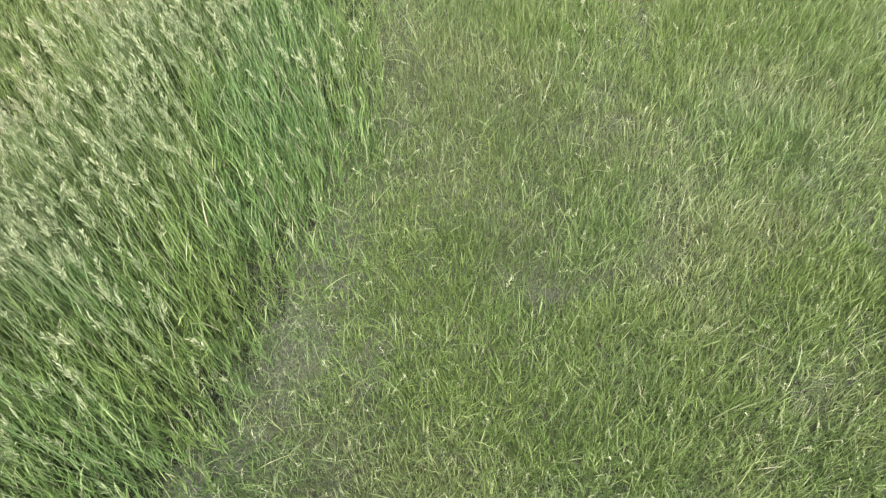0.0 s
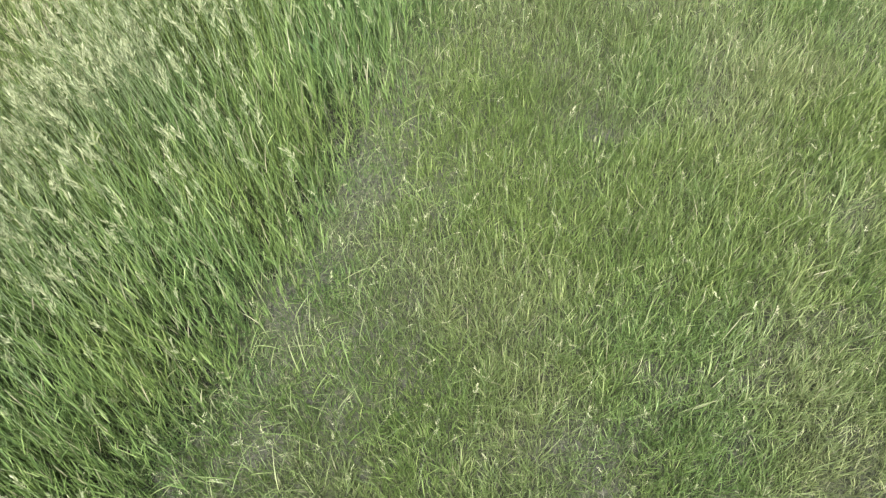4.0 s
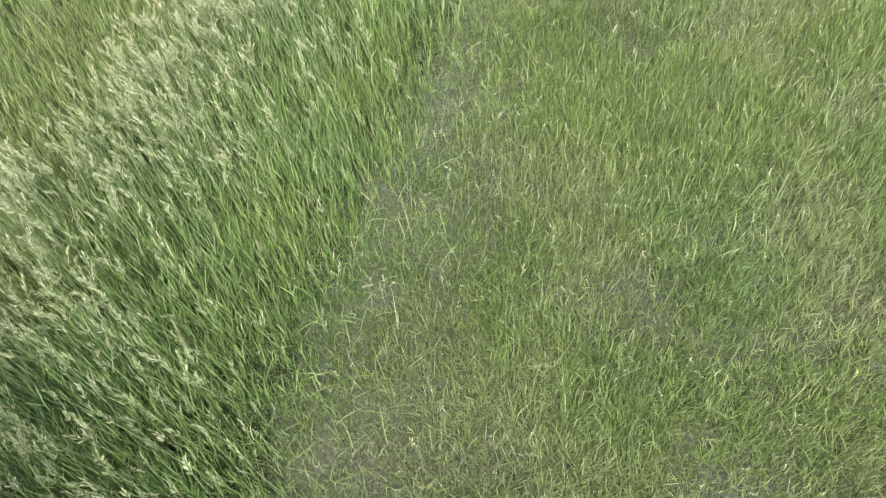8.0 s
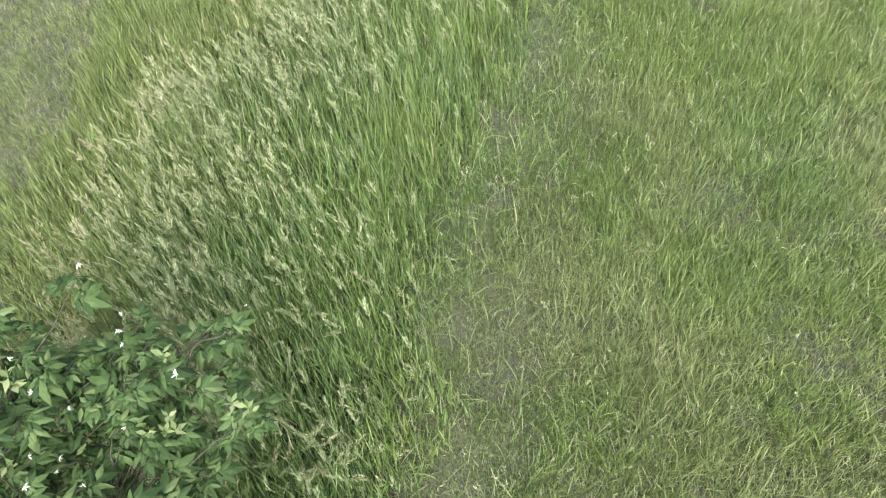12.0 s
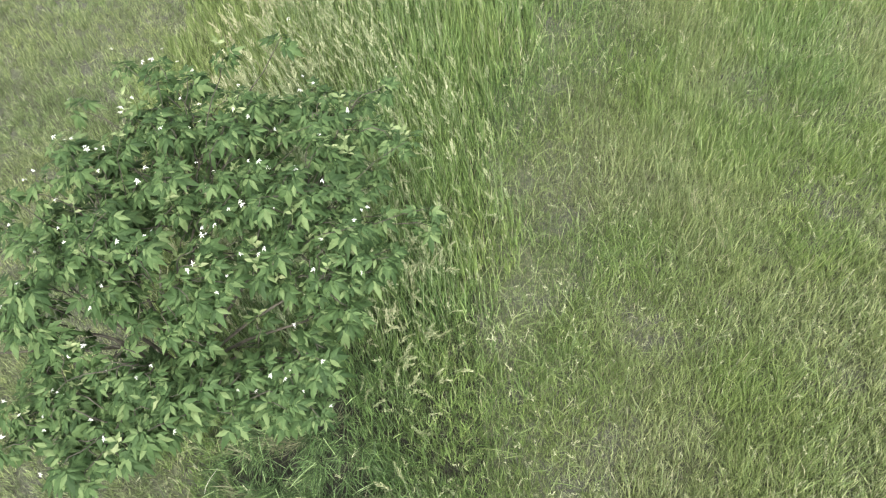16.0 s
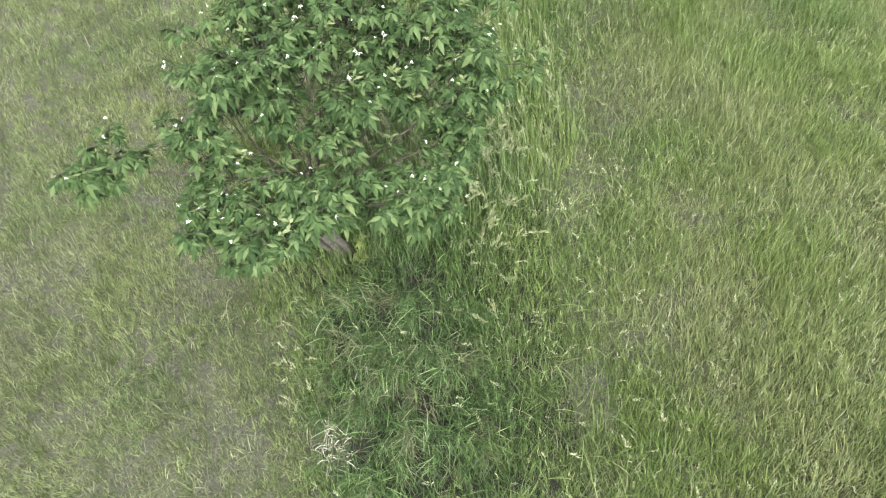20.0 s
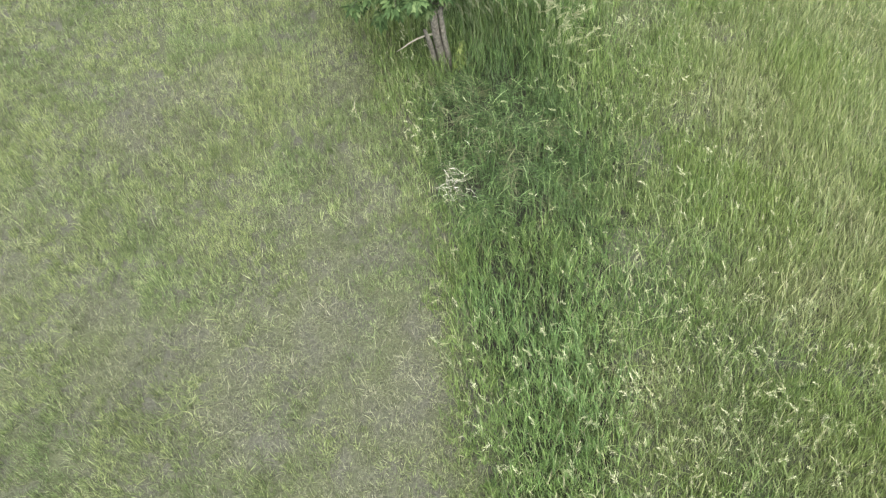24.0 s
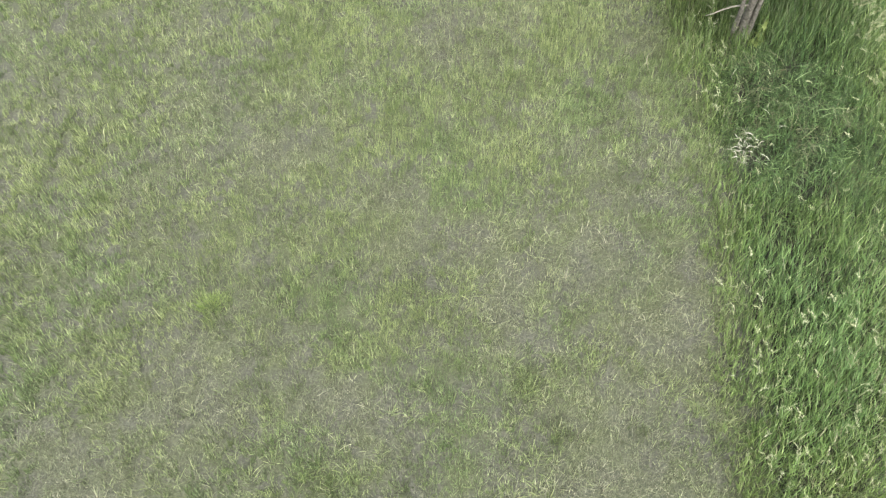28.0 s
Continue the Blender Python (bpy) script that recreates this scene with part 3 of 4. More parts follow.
# longer curved strands that the mower missed, in tufts of one colour
gx, gy, head, own = tufts(150, 10, 0.030, lambda x, y: lawn_here(x, y) * (0.15 + 0.55 * np.clip(spots(x, y, GREEN), 0, 1) + 0.5 * smooth(0.0, 0.6, wave(x, y, 0.2, 56))))
n = len(gx)
dry = np.clip(0.8 * lawn_dry(gx, gy) + 0.9 * (own[:, 0] - 0.45) + rng.normal(0, 0.15, n), 0, 0.95)
strands = blades("lawn_strands", gx, gy, rng.uniform(0.05, 0.13, n) * (0.6 + 0.6 * own[:, 1]), rng.uniform(0.0032, 0.0056, n), np.abs(rng.normal(0.55, 0.3, n)), head, rng.normal(0.7, 0.45, n), np.stack([dry, np.clip(rng.normal(0.52, 0.24, n) + 0.4 * (own[:, 2] - 0.5), 0, 1), np.zeros(n)], -1), lawn_mat, 2, None, (-0.04, 0.08))
tagged(strands, "longer yellow-green and straw strands standing in the lawn", "lawn", kind="stuff")
# half-high grass where the lawn runs into the tall grass
ex, ey = scatter(2600, NEAR_BOX, lambda x, y: np.exp(-(((x - lawn_edge(y) - 0.02 + 0.10 * wave(x, y, 0.18, 71)) / 0.15) ** 2)) * (0.35 + 0.65 * smooth(-0.3, 0.4, wave(x, y, 0.16, 72))), SEEN)
n = len(ex)
rise = smooth(-0.22, 0.20, ex - lawn_edge(ey))
edge = blades("edge_grass", ex, ey, rng.uniform(0.04, 0.10, n) * (0.7 + 1.3 * rise), rng.uniform(0.0032, 0.0058, n), np.abs(rng.normal(0.4, 0.25, n)), rng.uniform(0, 2 * np.pi, n), np.abs(rng.normal(0.4, 0.35, n)), np.stack([np.clip(0.35 - 0.25 * rise + rng.normal(0, 0.25, n), 0, 0.9), np.clip(rng.normal(0.46, 0.22, n), 0, 1), 0.3 * rise * rng.random(n)], -1), meadow_mat, 2, None, (-0.10, 0.10))
tagged(edge, "half-high yellow-green grass along the lawn's edge", "grass", kind="stuff")
lx, ly = scatter(3600, NEAR_BOX, lambda x, y: np.clip(lawn_here(x, y) * (0.25 + 0.75 * lawn_dry(x, y)) + in_meadow(x, y) * (0.10 + 0.3 * thinness(x, y)), 0, 1), SEEN)
n = len(lx)
thatch = blades("thatch", lx, ly, rng.uniform(0.03, 0.10, n), rng.uniform(0.0026, 0.005, n), rng.normal(1.35, 0.12, n), rng.uniform(0, 2 * np.pi, n), np.zeros(n), np.stack([rng.uniform(0.5, 1, n), np.clip(rng.normal(0.36, 0.18, n), 0, 1), np.zeros(n)], -1), lawn_mat, 1, ground_z(lx, ly) + rng.uniform(0.004, 0.02, n), (0, 0))
tagged(thatch, "dead grey straw lying between the living grass", "thatch", kind="stuff")

ox, oy = scatter(75, (-16, -14, 9, 10))
ok = ~inside(ox, oy, SEEN)
ox, oy = ox[ok], oy[ok]
n = len(ox)
on = (ox > lawn_edge(oy)) * 1.0
high = on + 1.2 * belt(ox, oy)
outer_grass = blades("outer_grass", ox, oy, rng.uniform(0.10, 0.25, n) * (0.4 + 0.8 * high), rng.uniform(0.010, 0.022, n), np.abs(rng.normal(0.3, 0.25, n)), rng.uniform(0, 2 * np.pi, n), np.abs(rng.normal(0.4, 0.4, n)), np.stack([np.clip(rng.uniform(0, 0.15, n) + 0.35 * (1 - on) * rng.random(n), 0, 1), np.clip(rng.normal(0.34, 0.2, n), 0, 1), rng.uniform(0, 0.5, n)], -1), meadow_mat, 2)
tagged(outer_grass, "rough green grass round about", "grass", kind="stuff")


# ---- seed heads ----
def seed_heads(name, x, y, stem, size, lean, heading, count, shade, spread=0.5, nod=0.3, slim=0.15):
    """Thin stems with feathery heads of many spikelets."""
    n = len(x)
    z = ground_z(x, y)
    out = np.stack([np.cos(heading), np.sin(heading), np.zeros(n)], -1)
    up = np.array([0, 0, 1.0])
    way = lambda a: out * np.sin(a)[:, None] + up * np.cos(a)[:, None]
    root = np.stack([x, y, z], -1)
    mid = root + way(lean * 0.5) * (stem * 0.55)[:, None]
    top = mid + way(lean) * (stem * 0.45)[:, None]
    side = np.stack([-np.sin(heading), np.cos(heading), np.zeros(n)], -1) * 0.0011
    co = [np.stack([root - side, root + side, mid + side, mid - side, mid - side, mid + side, top + side, top - side], 1).reshape(-1, 3)]
    tint = [np.repeat(np.c_[np.zeros(n), np.full(n, 0.5), np.full(n, 0.7)], 8, 0)]
    for k in range(count):
        s = k / count
        p = top + way(lean + nod * s) * (size * s * 0.75)[:, None]
        ang, r = rng.uniform(0, 2 * np.pi, n), rng.uniform(0.25, 1, n) * spread * (1.15 - 0.8 * s)
        radial = np.stack([np.cos(ang), np.sin(ang), np.zeros(n)], -1)
        d = way(lean + nod * (0.3 + s)) + radial * r[:, None]
        d /= np.linalg.norm(d, axis=1)[:, None]
        l = (size * rng.uniform(0.15, 0.32, n))[:, None]
        p = p + d * l * 0.35 * spread
        w = np.cross(d, rng.normal(0, 1, (n, 3)))
        w *= (l * slim) / np.linalg.norm(w, axis=1)[:, None]
        co.append(np.stack([p, p + d * l * 0.55 - w, p + d * l, p + d * l * 0.55 + w], 1).reshape(-1, 3))
        tint.append(np.repeat(np.c_[shade[:, 0], np.clip(shade[:, 1] + rng.normal(0, 0.2, n), 0, 1), shade[:, 2]], 4, 0))
    co = np.concatenate(co)
    mesh = bpy.data.meshes.new(name)
    fill_mesh(mesh, co, np.arange(len(co)).reshape(-1, 4))
    paint(mesh, np.concatenate(tint))
    mesh.materials.append(head_mat)
    return new(name, mesh)


def seeding(x, y):
    """Where the tall grass carries seed heads."""
    d = x - seed_line(y) - 0.10 - 0.10 * smooth(-1.0, 0.5, y)
    return belt(x, y) * smooth(-0.1, 0.15, d) * (0.25 + 0.75 * (1 - smooth(0.5, 1.3, d))) * (1 - 0.4 * spots(x, y, DEEP)) * smooth(-2.9, -2.0, y) * (0.35 + 0.65 * smooth(-0.3, 0.4, wave(x, y, 0.33, 62)))


hx, hy = scatter(820, NEAR_BOX, seeding, SEEN)
n = len(hx)
pale = 1 - smooth(0.1, 0.6, hx - seed_line(hy))
heads = seed_heads("tall_grass_seed_heads", hx, hy, (0.25 + height_of_belt(hx, hy)) * rng.uniform(0.85, 1.15, n), rng.uniform(0.075, 0.12, n), np.abs(rng.normal(0.30, 0.10, n)), rng.normal(2.35, 0.4, n), 34, np.stack([rng.uniform(0.15, 0.8, n) * pale, np.clip(rng.uniform(0.0, 0.36, n) + 0.06 * pale, 0, 1), rng.uniform(0, 0.45, n)], -1), 0.85, 0.4, 0.095)
tagged(heads, "pale feathery seed heads over the tall grass", "seed heads", kind="stuff")
hx, hy = scatter(200, NEAR_BOX, lambda x, y: in_meadow(x, y) * (0.25 + 0.60 * smooth(-0.1, 0.6, wave(x, y, 0.42, 64) + 0.25 * smooth(0.6, 1.6, x - belt_edge(y)))) * (0.5 + 0.3 * smooth(-1.5, -2.5, y) + 0.3 * smooth(-4.0, -5.2, y)), SEEN)
n = len(hx)
heads = seed_heads("meadow_seed_heads", hx, hy, rng.uniform(0.14, 0.27, n), rng.uniform(0.040, 0.068, n) * (1 + 0.25 * smooth(-4.0, -5.2, hy)), np.abs(rng.normal(0.25, 0.2, n)), rng.normal(2.0, 1.5, n), 17, np.stack([rng.uniform(0, 0.3, n), rng.uniform(0.08, 0.6, n), np.zeros(n)], -1), 0.95, 0.4, 0.11)
tagged(heads, "small pale seed heads scattered in the meadow", "seed heads", kind="stuff")
hx, hy = scatter(80, (-4.2, -8, -1.2, -1.5), lambda x, y: (smooth(-0.04, 0.06, x - lawn_edge(y)) * (0.12 + (1.1 + 2.4 * smooth(-3.5, -2.7, y)) * np.exp(-(((x - lawn_edge(y) - 0.08) / 0.18) ** 2)) + 1.2 * smooth(-4.9, -5.9, y) * smooth(-0.1, 0.3, x - lawn_edge(y)) + 3 * spots(x, y, [(-3.2, -6.5, 0.25, 1), (-2.95, -6.7, 0.25, 1), (-2.75, -6.45, 0.2, 0.7), (-3.3, -6.05, 0.15, 0.7), (-1.75, -6.07, 0.25, 0.6)]))), SEEN)
n = len(hx)
heads = seed_heads("brome_seed_heads", hx, hy, rng.uniform(0.26, 0.40, n), rng.uniform(0.05, 0.085, n), np.abs(rng.normal(0.35, 0.2, n)), rng.uniform(1.8, 4.6, n), 30, np.stack([rng.uniform(0, 0.2, n), rng.uniform(0.1, 0.8, n), rng.uniform(0, 0.1, n)], -1), 1.0, 0.6, 0.075)
tagged(heads, "drooping pale seed heads along the lawn's edge", "seed heads", kind="stuff")

ex, ey = scatter(330, (-2.9, -3.6, -1.8, -1.2), lambda x, y: np.exp(-(((x + 2.34 + 0.10 * (y + 2.3)) / 0.17) ** 2 + ((y + 2.3) / 0.6) ** 2)))
n = len(ex)
plumes = seed_heads("plume_seed_heads", ex, ey, rng.uniform(0.36, 0.52, n), rng.uniform(0.08, 0.12, n), np.abs(rng.normal(0.32, 0.15, n)), rng.normal(0.3, 1.3, n), 40, np.stack([rng.uniform(0, 0.25, n), rng.uniform(0.0, 0.38, n), rng.uniform(0.1, 0.6, n)], -1), 0.8, 0.7, 0.10)
tagged(plumes, "long drooping pale plumes beside the tree", "seed heads", kind="stuff")

# ---- tree ----
def part(name, mesh_or_bm, mat, parent, label=""):
    """Links a bmesh or a mesh as one object under a thing."""
    mesh = mesh_or_bm
    if isinstance(mesh_or_bm, bmesh.types.BMesh):
        mesh = bpy.data.meshes.new(name)
        mesh_or_bm.to_mesh(mesh)
        mesh_or_bm.free()
    if mat and not mesh.materials:
        mesh.materials.append(mat)
    ob = new(name, mesh)
    ob.parent = parent
    return tagged(ob, label)


def tube(bm, points, radii, sides=7):
    rings = []
    for k, (q, r) in enumerate(zip(points, radii)):
        d = (Vector(points[min(k + 1, len(points) - 1)]) - Vector(points[max(k - 1, 0)])).normalized()
        u = d.cross(Vector((0.3, 0.9, 0.2))).normalized()
        v = d.cross(u)
        rings.append([bm.verts.new(Vector(q) + (u * math.cos(a) + v * math.sin(a)) * r * (1 + 0.12 * math.sin(3 * a + k))) for a in [2 * math.pi * i / sides for i in range(sides)]])
    for a, b in zip(rings, rings[1:]):
        for i in range(sides):
            bm.faces.new((a[i], a[(i + 1) % sides], b[(i + 1) % sides], b[i]))
    bm.faces.new(rings[-1])
    bm.faces.new(rings[0][::-1])
    for f in bm.faces:
        f.smooth = True


def bent(a, b, sag, steps=6):
    a, b = Vector(a), Vector(b)
    out = []
    for k in range(steps + 1):
        s = k / steps
        wob = Vector((math.sin(5 * s + a.x * 9), math.cos(4 * s + b.y * 7), 0)) * 0.02 * math.sin(math.pi * s)
        out.append(a.lerp(b, s) + Vector((0, 0, sag * math.sin(math.pi * s))) + wob)
    return out


TREE = Vector((-3.25, -2.56, float(ground_z(-3.25, -2.56)) - 0.03))
tree = tagged(new("young_tree"), "young broadleaf tree with green lobed leaves and white blossom", "tree")
tree.location = TREE
local = lambda q: Vector(q) - TREE
fork = Vector((-3.345, -2.84, 0.74))
for name, pts, radii, label in (
    ("trunk", [TREE, (-3.262, -2.60, 0.05), (-3.305, -2.722, 0.35), fork], [0.050, 0.036, 0.031, 0.025], "grey-brown leaning trunk"),
    ("second_stem", [(-3.195, -2.565, TREE.z), (-3.207, -2.605, 0.05), (-3.25, -2.72, 0.34), (-3.29, -2.83, 0.72)], [0.032, 0.024, 0.021, 0.017], "slimmer grey stem beside the trunk"),
    ("dead_stem", [(-3.31, -2.57, TREE.z), (-3.325, -2.61, 0.06), (-3.365, -2.73, 0.33), (-3.40, -2.80, 0.50)], [0.030, 0.022, 0.019, 0.012], "broken weathered stem beside the trunk"),
):
    bm = bmesh.new()
    tube(bm, [local(q) for q in pts], radii, 10)
    part(name, bm, bark_mat, tree, label)
# crown lobes: middle, radii, number of twigs
HIGH = [((-3.08, -2.30, 1.60), (0.42, 0.34, 0.30), 66), ((-3.48, -2.38, 1.56), (0.30, 0.34, 0.26), 46), ((-2.66, -2.45, 1.52), (0.34, 0.36, 0.27), 56), ((-3.08, -1.95, 1.64), (0.40, 0.20, 0.27), 38), ((-2.54, -2.0, 1.58), (0.22, 0.20, 0.20), 24), ((-3.20, -2.74, 1.60), (0.34, 0.20, 0.24), 32), ((-3.64, -2.70, 1.50), (0.34, 0.28, 0.25), 40), ((-2.52, -2.72, 1.52), (0.18, 0.18, 0.18), 14)]
SKIRT = [((-3.00, -3.10, 1.26), (0.34, 0.15, 0.14), 18), ((-3.42, -3.14, 1.22), (0.32, 0.16, 0.14), 17), ((-3.68, -3.14, 1.18), (0.22, 0.18, 0.15), 16), ((-2.80, -3.02, 1.18), (0.22, 0.15, 0.14), 14), ((-3.05, -2.92, 1.00), (0.36, 0.16, 0.12), 14), ((-3.55, -3.12, 0.98), (0.24, 0.14, 0.12), 10), ((-3.66, -3.28, 1.26), (0.20, 0.14, 0.13), 13), ((-3.38, -3.28, 1.32), (0.24, 0.14, 0.12), 14), ((-2.98, -3.22, 1.36), (0.28, 0.13, 0.12), 16), ((-2.68, -3.0, 1.28), (0.18, 0.20, 0.14), 14), ((-2.56, -2.8, 1.30), (0.16, 0.18, 0.14), 10), ((-3.25, -2.98, 1.38), (0.30, 0.18, 0.12), 14)]
WEST = [((-4.18, -2.99, 1.40), (0.15, 0.11, 0.12), 13), ((-3.90, -2.74, 1.28), (0.16, 0.12, 0.12), 5), ((-3.80, -3.02, 1.12), (0.16, 0.14, 0.10), 5)]
trng = random.Random(4)
tips, outer, branches = [], [], []
for mid, rad, count in HIGH + SKIRT + WEST:
    mid = Vector(mid)
    if mid.x < -3.7:
        limb = bent(Vector((-3.52, -2.80, 1.02)), mid, -0.03)
        thick = 0.0085
    else:
        limb = bent(fork if mid.z > 1.1 else Vector((-3.32, -2.78, 0.58)), mid, 0.06)
        thick = 0.0105
    bm = bmesh.new()
    tube(bm, [local(q) for q in limb], [thick * (1 - 0.7 * k / 6) for k in range(7)])
    if mid.x < -4:
        tube(bm, [local(q) for q in bent(fork, limb[0], 0.02)], [0.012, 0.0115, 0.011, 0.0105, 0.01, 0.0095, 0.0085])
    for k in range(count):
        while True:
            q = Vector([trng.uniform(-1, 1) for _ in range(3)])
            if 0.35 < q.length < 1 and q.z > -0.5 and noise.noise((mid + Vector([a * b for a, b in zip(q, rad)])) * 5.5) > -0.28:
                break
        if k % 6 == 0:
            q *= trng.uniform(1.1, 1.6) / q.length
        tip = mid + Vector([a * b for a, b in zip(q, rad)])
        start = limb[5 if rad[0] < 0.25 else 3].lerp(limb[6], trng.random()).lerp(tip, trng.uniform(0.3, 0.55))
        twig = bent(start, tip, 0.03, 4)
        tube(bm, [local(p) for p in twig], [0.003, 0.0027, 0.0023, 0.002, 0.0013], 4)
        tips.append((twig[-2], twig[-1], len(branches)))
        if q.length > 0.65 and q.z > -0.1:
            outer.append((twig[-1], len(branches)))
    branches.append(part("branch", bm, twig_mat, tree))

# one compound leaf of pointed leaflets, its stalk at the origin, pointing along y
LEAFLETS = [(0.0, 0.28, 0.72), (0.85, 0.26, 0.56), (-0.85, 0.26, 0.56), (1.25, 0.10, 0.42), (-1.25, 0.10, 0.42)]


def leaf_points(size, fold, curl):
    """Rows of four corners and a tip for each leaflet: a pointed oval, folded along its rib and curled down."""
    pts = []
    for turn, start, length in LEAFLETS:
        c, s = math.cos(turn), math.sin(turn)
        for u, v in ((0, 0), (0.22, 0.34), (0, 0.45), (-0.22, 0.34), (0.16, 0.68), (-0.16, 0.68), (0, 1.08)):
            x, y = u * length, v * length
            x, y, z = x * c + y * s, start + y * c - x * s, -fold * abs(u) * length - curl * (v * length) ** 2
            pts.append(Vector((x * size, y * size, z * size)))
    return pts


def leaf_faces(o):
    out = []
    for k in range(len(LEAFLETS)):
        a = o + 7 * k
        out += [(a, a + 1, a + 2), (a, a + 2, a + 3), (a + 1, a + 4, a + 2), (a + 2, a + 5, a + 3), (a + 4, a + 6, a + 2), (a + 2, a + 6, a + 5)]
    return out


def leaf_mesh(name, size, fold, curl):
    pts = leaf_points(size, fold, curl)
    mesh = bpy.data.meshes.new(name)
    mesh.from_pydata(pts, [], leaf_faces(0))
    mesh.materials.append(leaf_mat)
    return mesh


LEAF_SIZES = ((0.074, 0.4, 0.5), (0.088, 0.5, 0.7), (0.060, 0.3, 0.6), (0.096, 0.4, 0.8), (0.070, -0.15, 0.6))
shapes = [leaf_mesh("leaf", s, f, c) for s, f, c in LEAF_SIZES]
poses = []
for a, b, bough in tips:
    along = (b - a).normalized()
    for k in range(trng.randint(7, 12)):
        turn = k * 2.4 + trng.uniform(-0.4, 0.4)
        flat_way = Vector((math.cos(turn), math.sin(turn), 0)) + along * 0.5
        droop = trng.uniform(-1.1, 0.25)
        d = Vector((flat_way.x, flat_way.y, droop)).normalized()
        up_way = Vector((trng.gauss(0, 0.35), trng.gauss(0, 0.35), 1))
        xa = d.cross(up_way).normalized()
        za = xa.cross(d)
        m = Matrix((xa, d, za)).transposed().to_4x4()
        m.translation = a.lerp(b, trng.uniform(0.35, 1.05)) + d * 0.02
        poses.append((m, bough))
trng.shuffle(poses)
for k, (m, bough) in enumerate(poses[:300]):
    ob = part("leaf", shapes[k % 5], None, branches[bough])
    ob.matrix_basis = Matrix.Translation(-TREE) @ m
co, faces = [], []
for k, (m, bough) in enumerate(poses[300:]):
    size, fold, curl = LEAF_SIZES[k % 5]
    pts = [m @ q - TREE for q in leaf_points(size, fold, curl)]
    faces += leaf_faces(len(co))
    co += pts
mesh = bpy.data.meshes.new("foliage")
mesh.from_pydata(co, [], faces)
tagged(part("foliage", mesh, leaf_mat, tree), kind="stuff")

bm = bmesh.new()
for k in range(5):
    a = 2 * math.pi * k / 5
    r = (0.018, 0.012, 0.02, 0.014, 0.016)[k]
    pts = [(0, 0, 0.002), (0.5 * r * math.cos(a - 0.32), 0.5 * r * math.sin(a - 0.32), 0.005), (r * math.cos(a), r * math.sin(a), -0.003), (0.5 * r * math.cos(a + 0.32), 0.5 * r * math.sin(a + 0.32), 0.005)]
    bm.faces.new([bm.verts.new(q) for q in pts])
flower = bpy.data.meshes.new("blossom")
bm.to_mesh(flower)
bm.free()
flower.materials.append(petal_mat)
for k in range(150):
    q, bough = trng.choice(outer)
    q = q + Vector((trng.uniform(-0.06, 0.06), trng.uniform(-0.06, 0.06), trng.uniform(0.03, 0.09)))
    ob = part("blossom", flower, None, branches[bough], "small white blossom" if k == 0 else "")
    ob.matrix_basis = Matrix.Translation(q - TREE) @ pose(0, 0, 0, trng.uniform(-40, 40), trng.uniform(-40, 40), trng.uniform(0, 360)) @ Matrix.Scale(trng.uniform(0.4, 0.85), 4)

# pale young shoots standing over the rim of the crown
shoot_mat, nt, p = material("young_leaf")
island = nt.nodes.new("ShaderNodeNewGeometry")
thin_leaf(nt, p, ramp(nt, island.outputs["Random Per Island"], [(0.0, (0.10, 0.15, 0.055)), (0.5, (0.16, 0.215, 0.090)), (1.0, (0.27, 0.315, 0.16))]), 0.3, 0.6)
for k in range(46):
    q, bough = trng.choice(outer)
    bm = bmesh.new()
    up = Vector((trng.gauss(0, 0.25), trng.gauss(0.1, 0.25), 1)).normalized()
    tall_by = trng.uniform(0.05, 0.11)
    tube(bm, [q, q + up * tall_by * 0.6, q + up * tall_by], [0.002, 0.0016, 0.001], 4)
    for i in range(trng.randint(4, 7)):
        turn, lift = i * 2.4 + trng.uniform(-0.4, 0.4), trng.uniform(0.2, 1.3)
        d = (Vector((math.cos(turn), math.sin(turn), 0)) + up * lift).normalized()
        s = d.cross(Vector((trng.gauss(0, 0.3), trng.gauss(0, 0.3), 1))).normalized()
        o, l = q + up * tall_by * trng.uniform(0.4, 1), trng.uniform(0.03, 0.055)
        w, sink = l * 0.2, Vector((0, 0, -0.22 * l))
        v = [bm.verts.new(c) for c in (o, o + d * l * 0.4 + s * w, o + d * l * 0.45 + sink * 0.2, o + d * l * 0.4 - s * w, o + d * l + sink)]
        for f in ((0, 1, 2), (0, 2, 3), (1, 4, 2), (2, 4, 3)):
            bm.faces.new([v[j] for j in f])
    bmesh.ops.translate(bm, verts=bm.verts, vec=-TREE)
    part("young_shoot", bm, shoot_mat, branches[bough], "pale yellow-green young shoot" if k == 0 else "")



def stick(name, parent, a, b, thick, mat, label, sag=0.02):
    bm = bmesh.new()
    tube(bm, [Vector(q) - TREE for q in bent(a, b, sag, 5)], [thick, thick, thick * 0.9, thick * 0.8, thick * 0.65, thick * 0.4], 6)
    return part(name, bm, mat, parent, label)


pale_mat, nt, p = material("bleached_wood")
nt.links.new(ramp(nt, noise_tex(nt, 70, 5), [(0.3, (0.20, 0.18, 0.14)), (0.7, (0.38, 0.35, 0.29))]), p.inputs["Base Color"])
p.inputs["Roughness"].default_value = 0.85
stick("bare_twig", tree, (-3.42, -2.70, 1.34), (-3.52, -2.82, 1.46), 0.006, pale_mat, "bare bleached twig", 0.03)
stick("bare_twig", tree, (-3.33, -2.75, 0.42), (-3.62, -2.74, 0.26), 0.0075, pale_mat, "dead pale shoot beside the trunk")

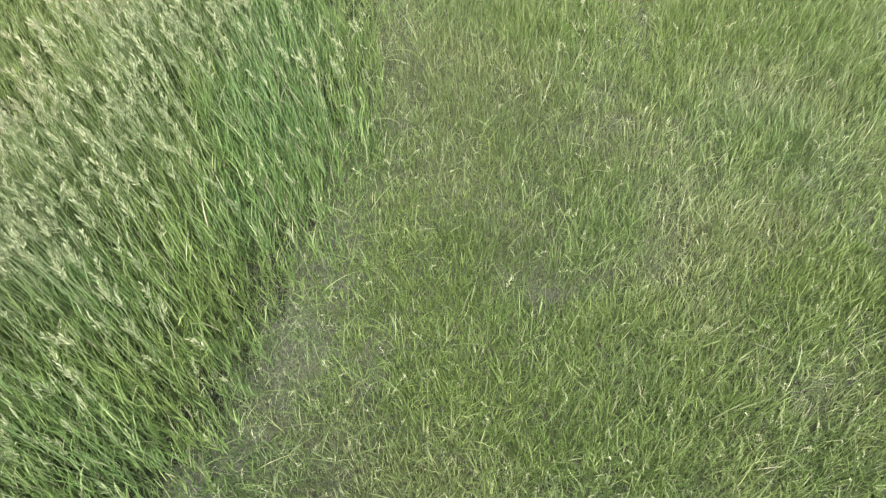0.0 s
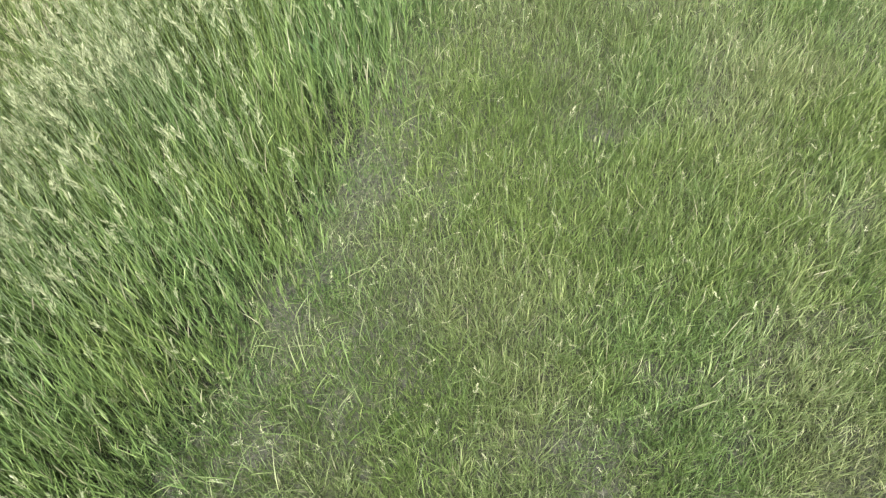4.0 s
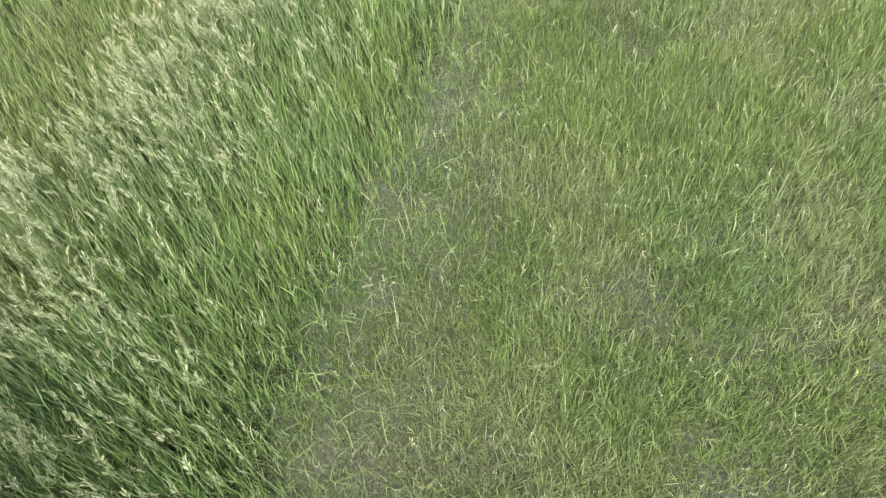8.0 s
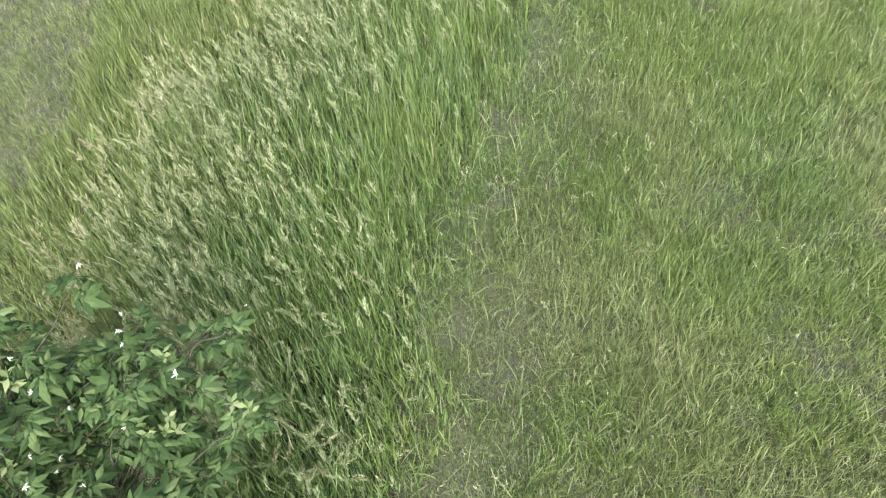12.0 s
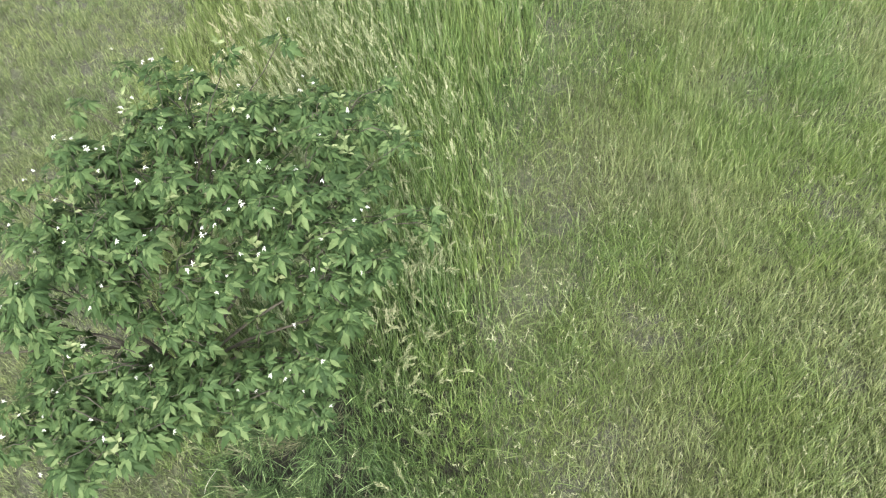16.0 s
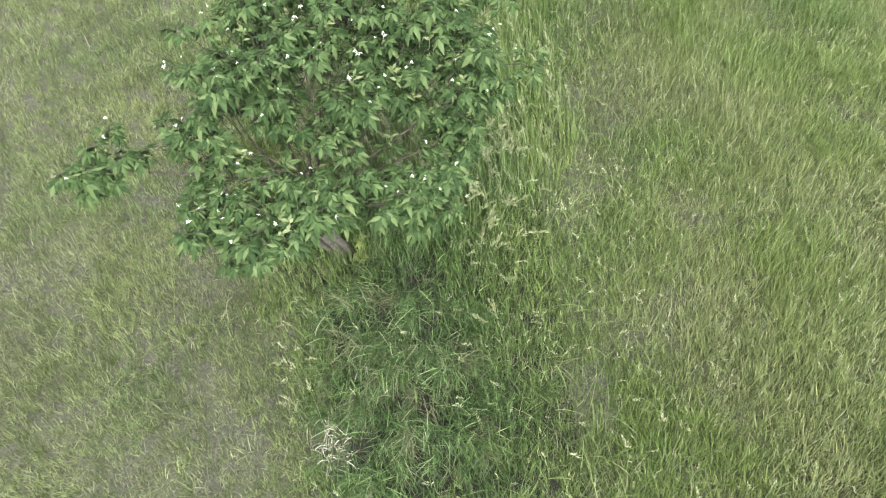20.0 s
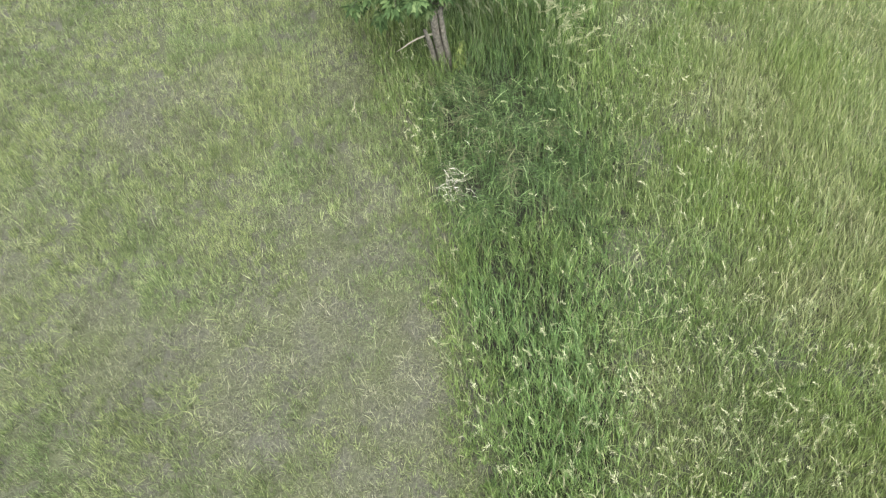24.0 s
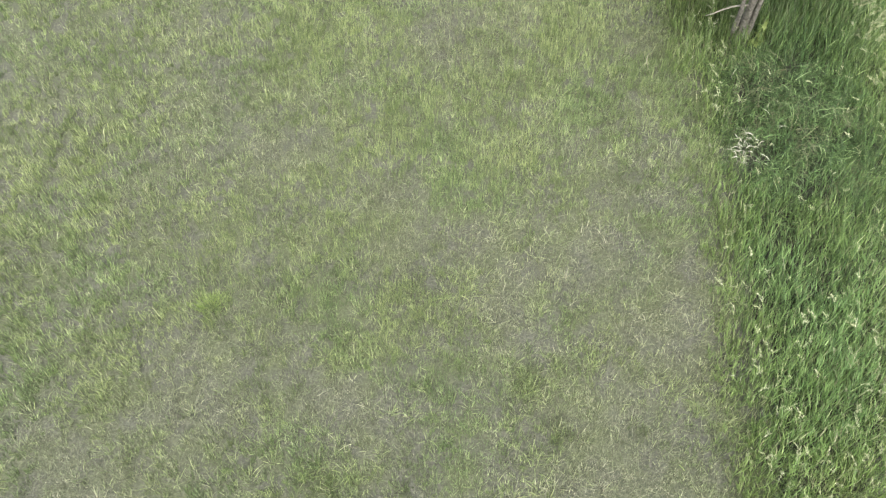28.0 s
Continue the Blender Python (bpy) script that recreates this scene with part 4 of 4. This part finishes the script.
# ---- small things at the lawn's edge ----
def litter(name, x, y, count, size, lift, label, category, mat, seed):
    """A small heap of dead curled blades, each a part of its own."""
    r = random.Random(seed)
    base = Vector((x, y, float(ground_z(x, y))))
    heap = tagged(new(name), label, category)
    heap.location = base
    for k in range(count):
        bm = bmesh.new()
        a, l, w = r.uniform(0, 6.28), size * r.uniform(0.3, 0.9), r.uniform(0.0018, 0.004)
        d = Vector((math.cos(a), math.sin(a), 0))
        s = Vector((-d.y, d.x, 0.3 * r.uniform(-1, 1))) * w / 2
        o = Vector((r.gauss(0, size * 0.8), r.gauss(0, size * 0.8), 0.02 + lift * math.sqrt(r.random())))
        rows = []
        for i in range(6):
            t = i / 5
            q = o + d * l * (t - 0.5) + Vector((0, 0, l * 0.18 * math.sin(math.pi * t) * r.uniform(0.6, 1))) + s.normalized() * l * 0.12 * math.sin(3 * t + a)
            taper = 0.25 + 0.75 * math.sin(math.pi * (0.12 + 0.8 * t))
            rows.append([bm.verts.new(q - s * taper), bm.verts.new(q + s * taper + Vector((0, 0, 0.002)))])
        for u, v in zip(rows, rows[1:]):
            bm.faces.new((u[0], u[1], v[1], v[0]))
        part("dead_blade", bm, mat, heap)
    return heap


bleached_mat, nt, p = material("bleached_blade")
info = nt.nodes.new("ShaderNodeObjectInfo")
thin_leaf(nt, p, ramp(nt, info.outputs["Random"], [(0.0, (0.14, 0.14, 0.10)), (0.5, (0.30, 0.295, 0.235)), (1.0, (0.52, 0.51, 0.44))]), 0.15)
litter("dead_grass_clump", -3.28, -3.90, 90, 0.085, 0.24, "bleached white clump of dead grass at the lawn's edge", "dead grass", bleached_mat, 3)
litter("dead_grass_clump", -3.15, -3.62, 9, 0.10, 0.30, "few bleached dead blades on matted grass", "dead grass", bleached_mat, 5)
litter("dead_grass_clump", -3.44, -3.24, 3, 0.16, 0.24, "single broad pale blades standing at the lawn's edge", "dead grass", bleached_mat, 8)
litter("dead_grass_clump", -3.30, -5.75, 5, 0.10, 0.14, "few pale dead blades hanging over the lawn", "dead grass", bleached_mat, 9)

# yellow-green seedling beside the trunk
weed_mat, nt, p = material("seedling_leaf")
info = nt.nodes.new("ShaderNodeObjectInfo")
thin_leaf(nt, p, ramp(nt, info.outputs["Random"], [(0.0, (0.11, 0.16, 0.04)), (1.0, (0.22, 0.27, 0.085))]), 0.3)
weed = tagged(new("seedling"), "yellow-green leafy seedling beside the tree trunk", "plant")
weed.location = (-3.12, -2.62, float(ground_z(-3.12, -2.62)))
bm = bmesh.new()
tube(bm, [Vector((0, 0, 0)), Vector((0.01, 0.0, 0.15)), Vector((0.0, 0.02, 0.33))], [0.004, 0.003, 0.002], 5)
part("stem", bm, bark_mat, weed)
weed_leaf = bpy.data.meshes.new("seedling_leaf")
weed_leaf.from_pydata(leaf_points(0.06, 0.4, 0.6), [], leaf_faces(0))
weed_leaf.materials.append(weed_mat)
for k in range(26):
    ob = part("leaf", weed_leaf, None, weed)
    ob.matrix_basis = pose(trng.uniform(-0.03, 0.03), trng.uniform(-0.03, 0.03), 0.10 + 0.009 * k, trng.uniform(-45, 15), trng.uniform(-25, 25), k * 137)

# pale dead stalk standing out of the lawn
stalk = tagged(new("dead_stalk"), "thin bleached dead stalk lying on the lawn", "stalk")
stalk.location = (-3.98, -2.94, float(ground_z(-3.98, -2.94)))
bm = bmesh.new()
tube(bm, [Vector((0.0, 0.10, 0.05)), Vector((-0.012, 0.03, 0.03)), Vector((0.004, -0.04, 0.014)), Vector((0.03, -0.10, 0.004))], [0.002, 0.0035, 0.0035, 0.002], 5)
part("stem", bm, pale_mat, stalk)

# one bright tuft that stands out of the lawn
tuft_x, tuft_y = rng.normal(-6.92, 0.045, 220), rng.normal(-5.62, 0.04, 220)
tuft = blades("grass_tuft", tuft_x, tuft_y, rng.uniform(0.05, 0.11, 220), rng.uniform(0.004, 0.007, 220), np.abs(rng.normal(0.4, 0.2, 220)), np.arctan2(tuft_y + 5.62, tuft_x + 6.92), np.abs(rng.normal(0.4, 0.3, 220)), np.stack([np.zeros(220), rng.uniform(0.4, 0.9, 220), np.zeros(220)], -1), meadow_mat, 2, None, (0, 0.1))
tagged(tuft, "bright yellow-green grass tuft in the lawn", "grass tuft")
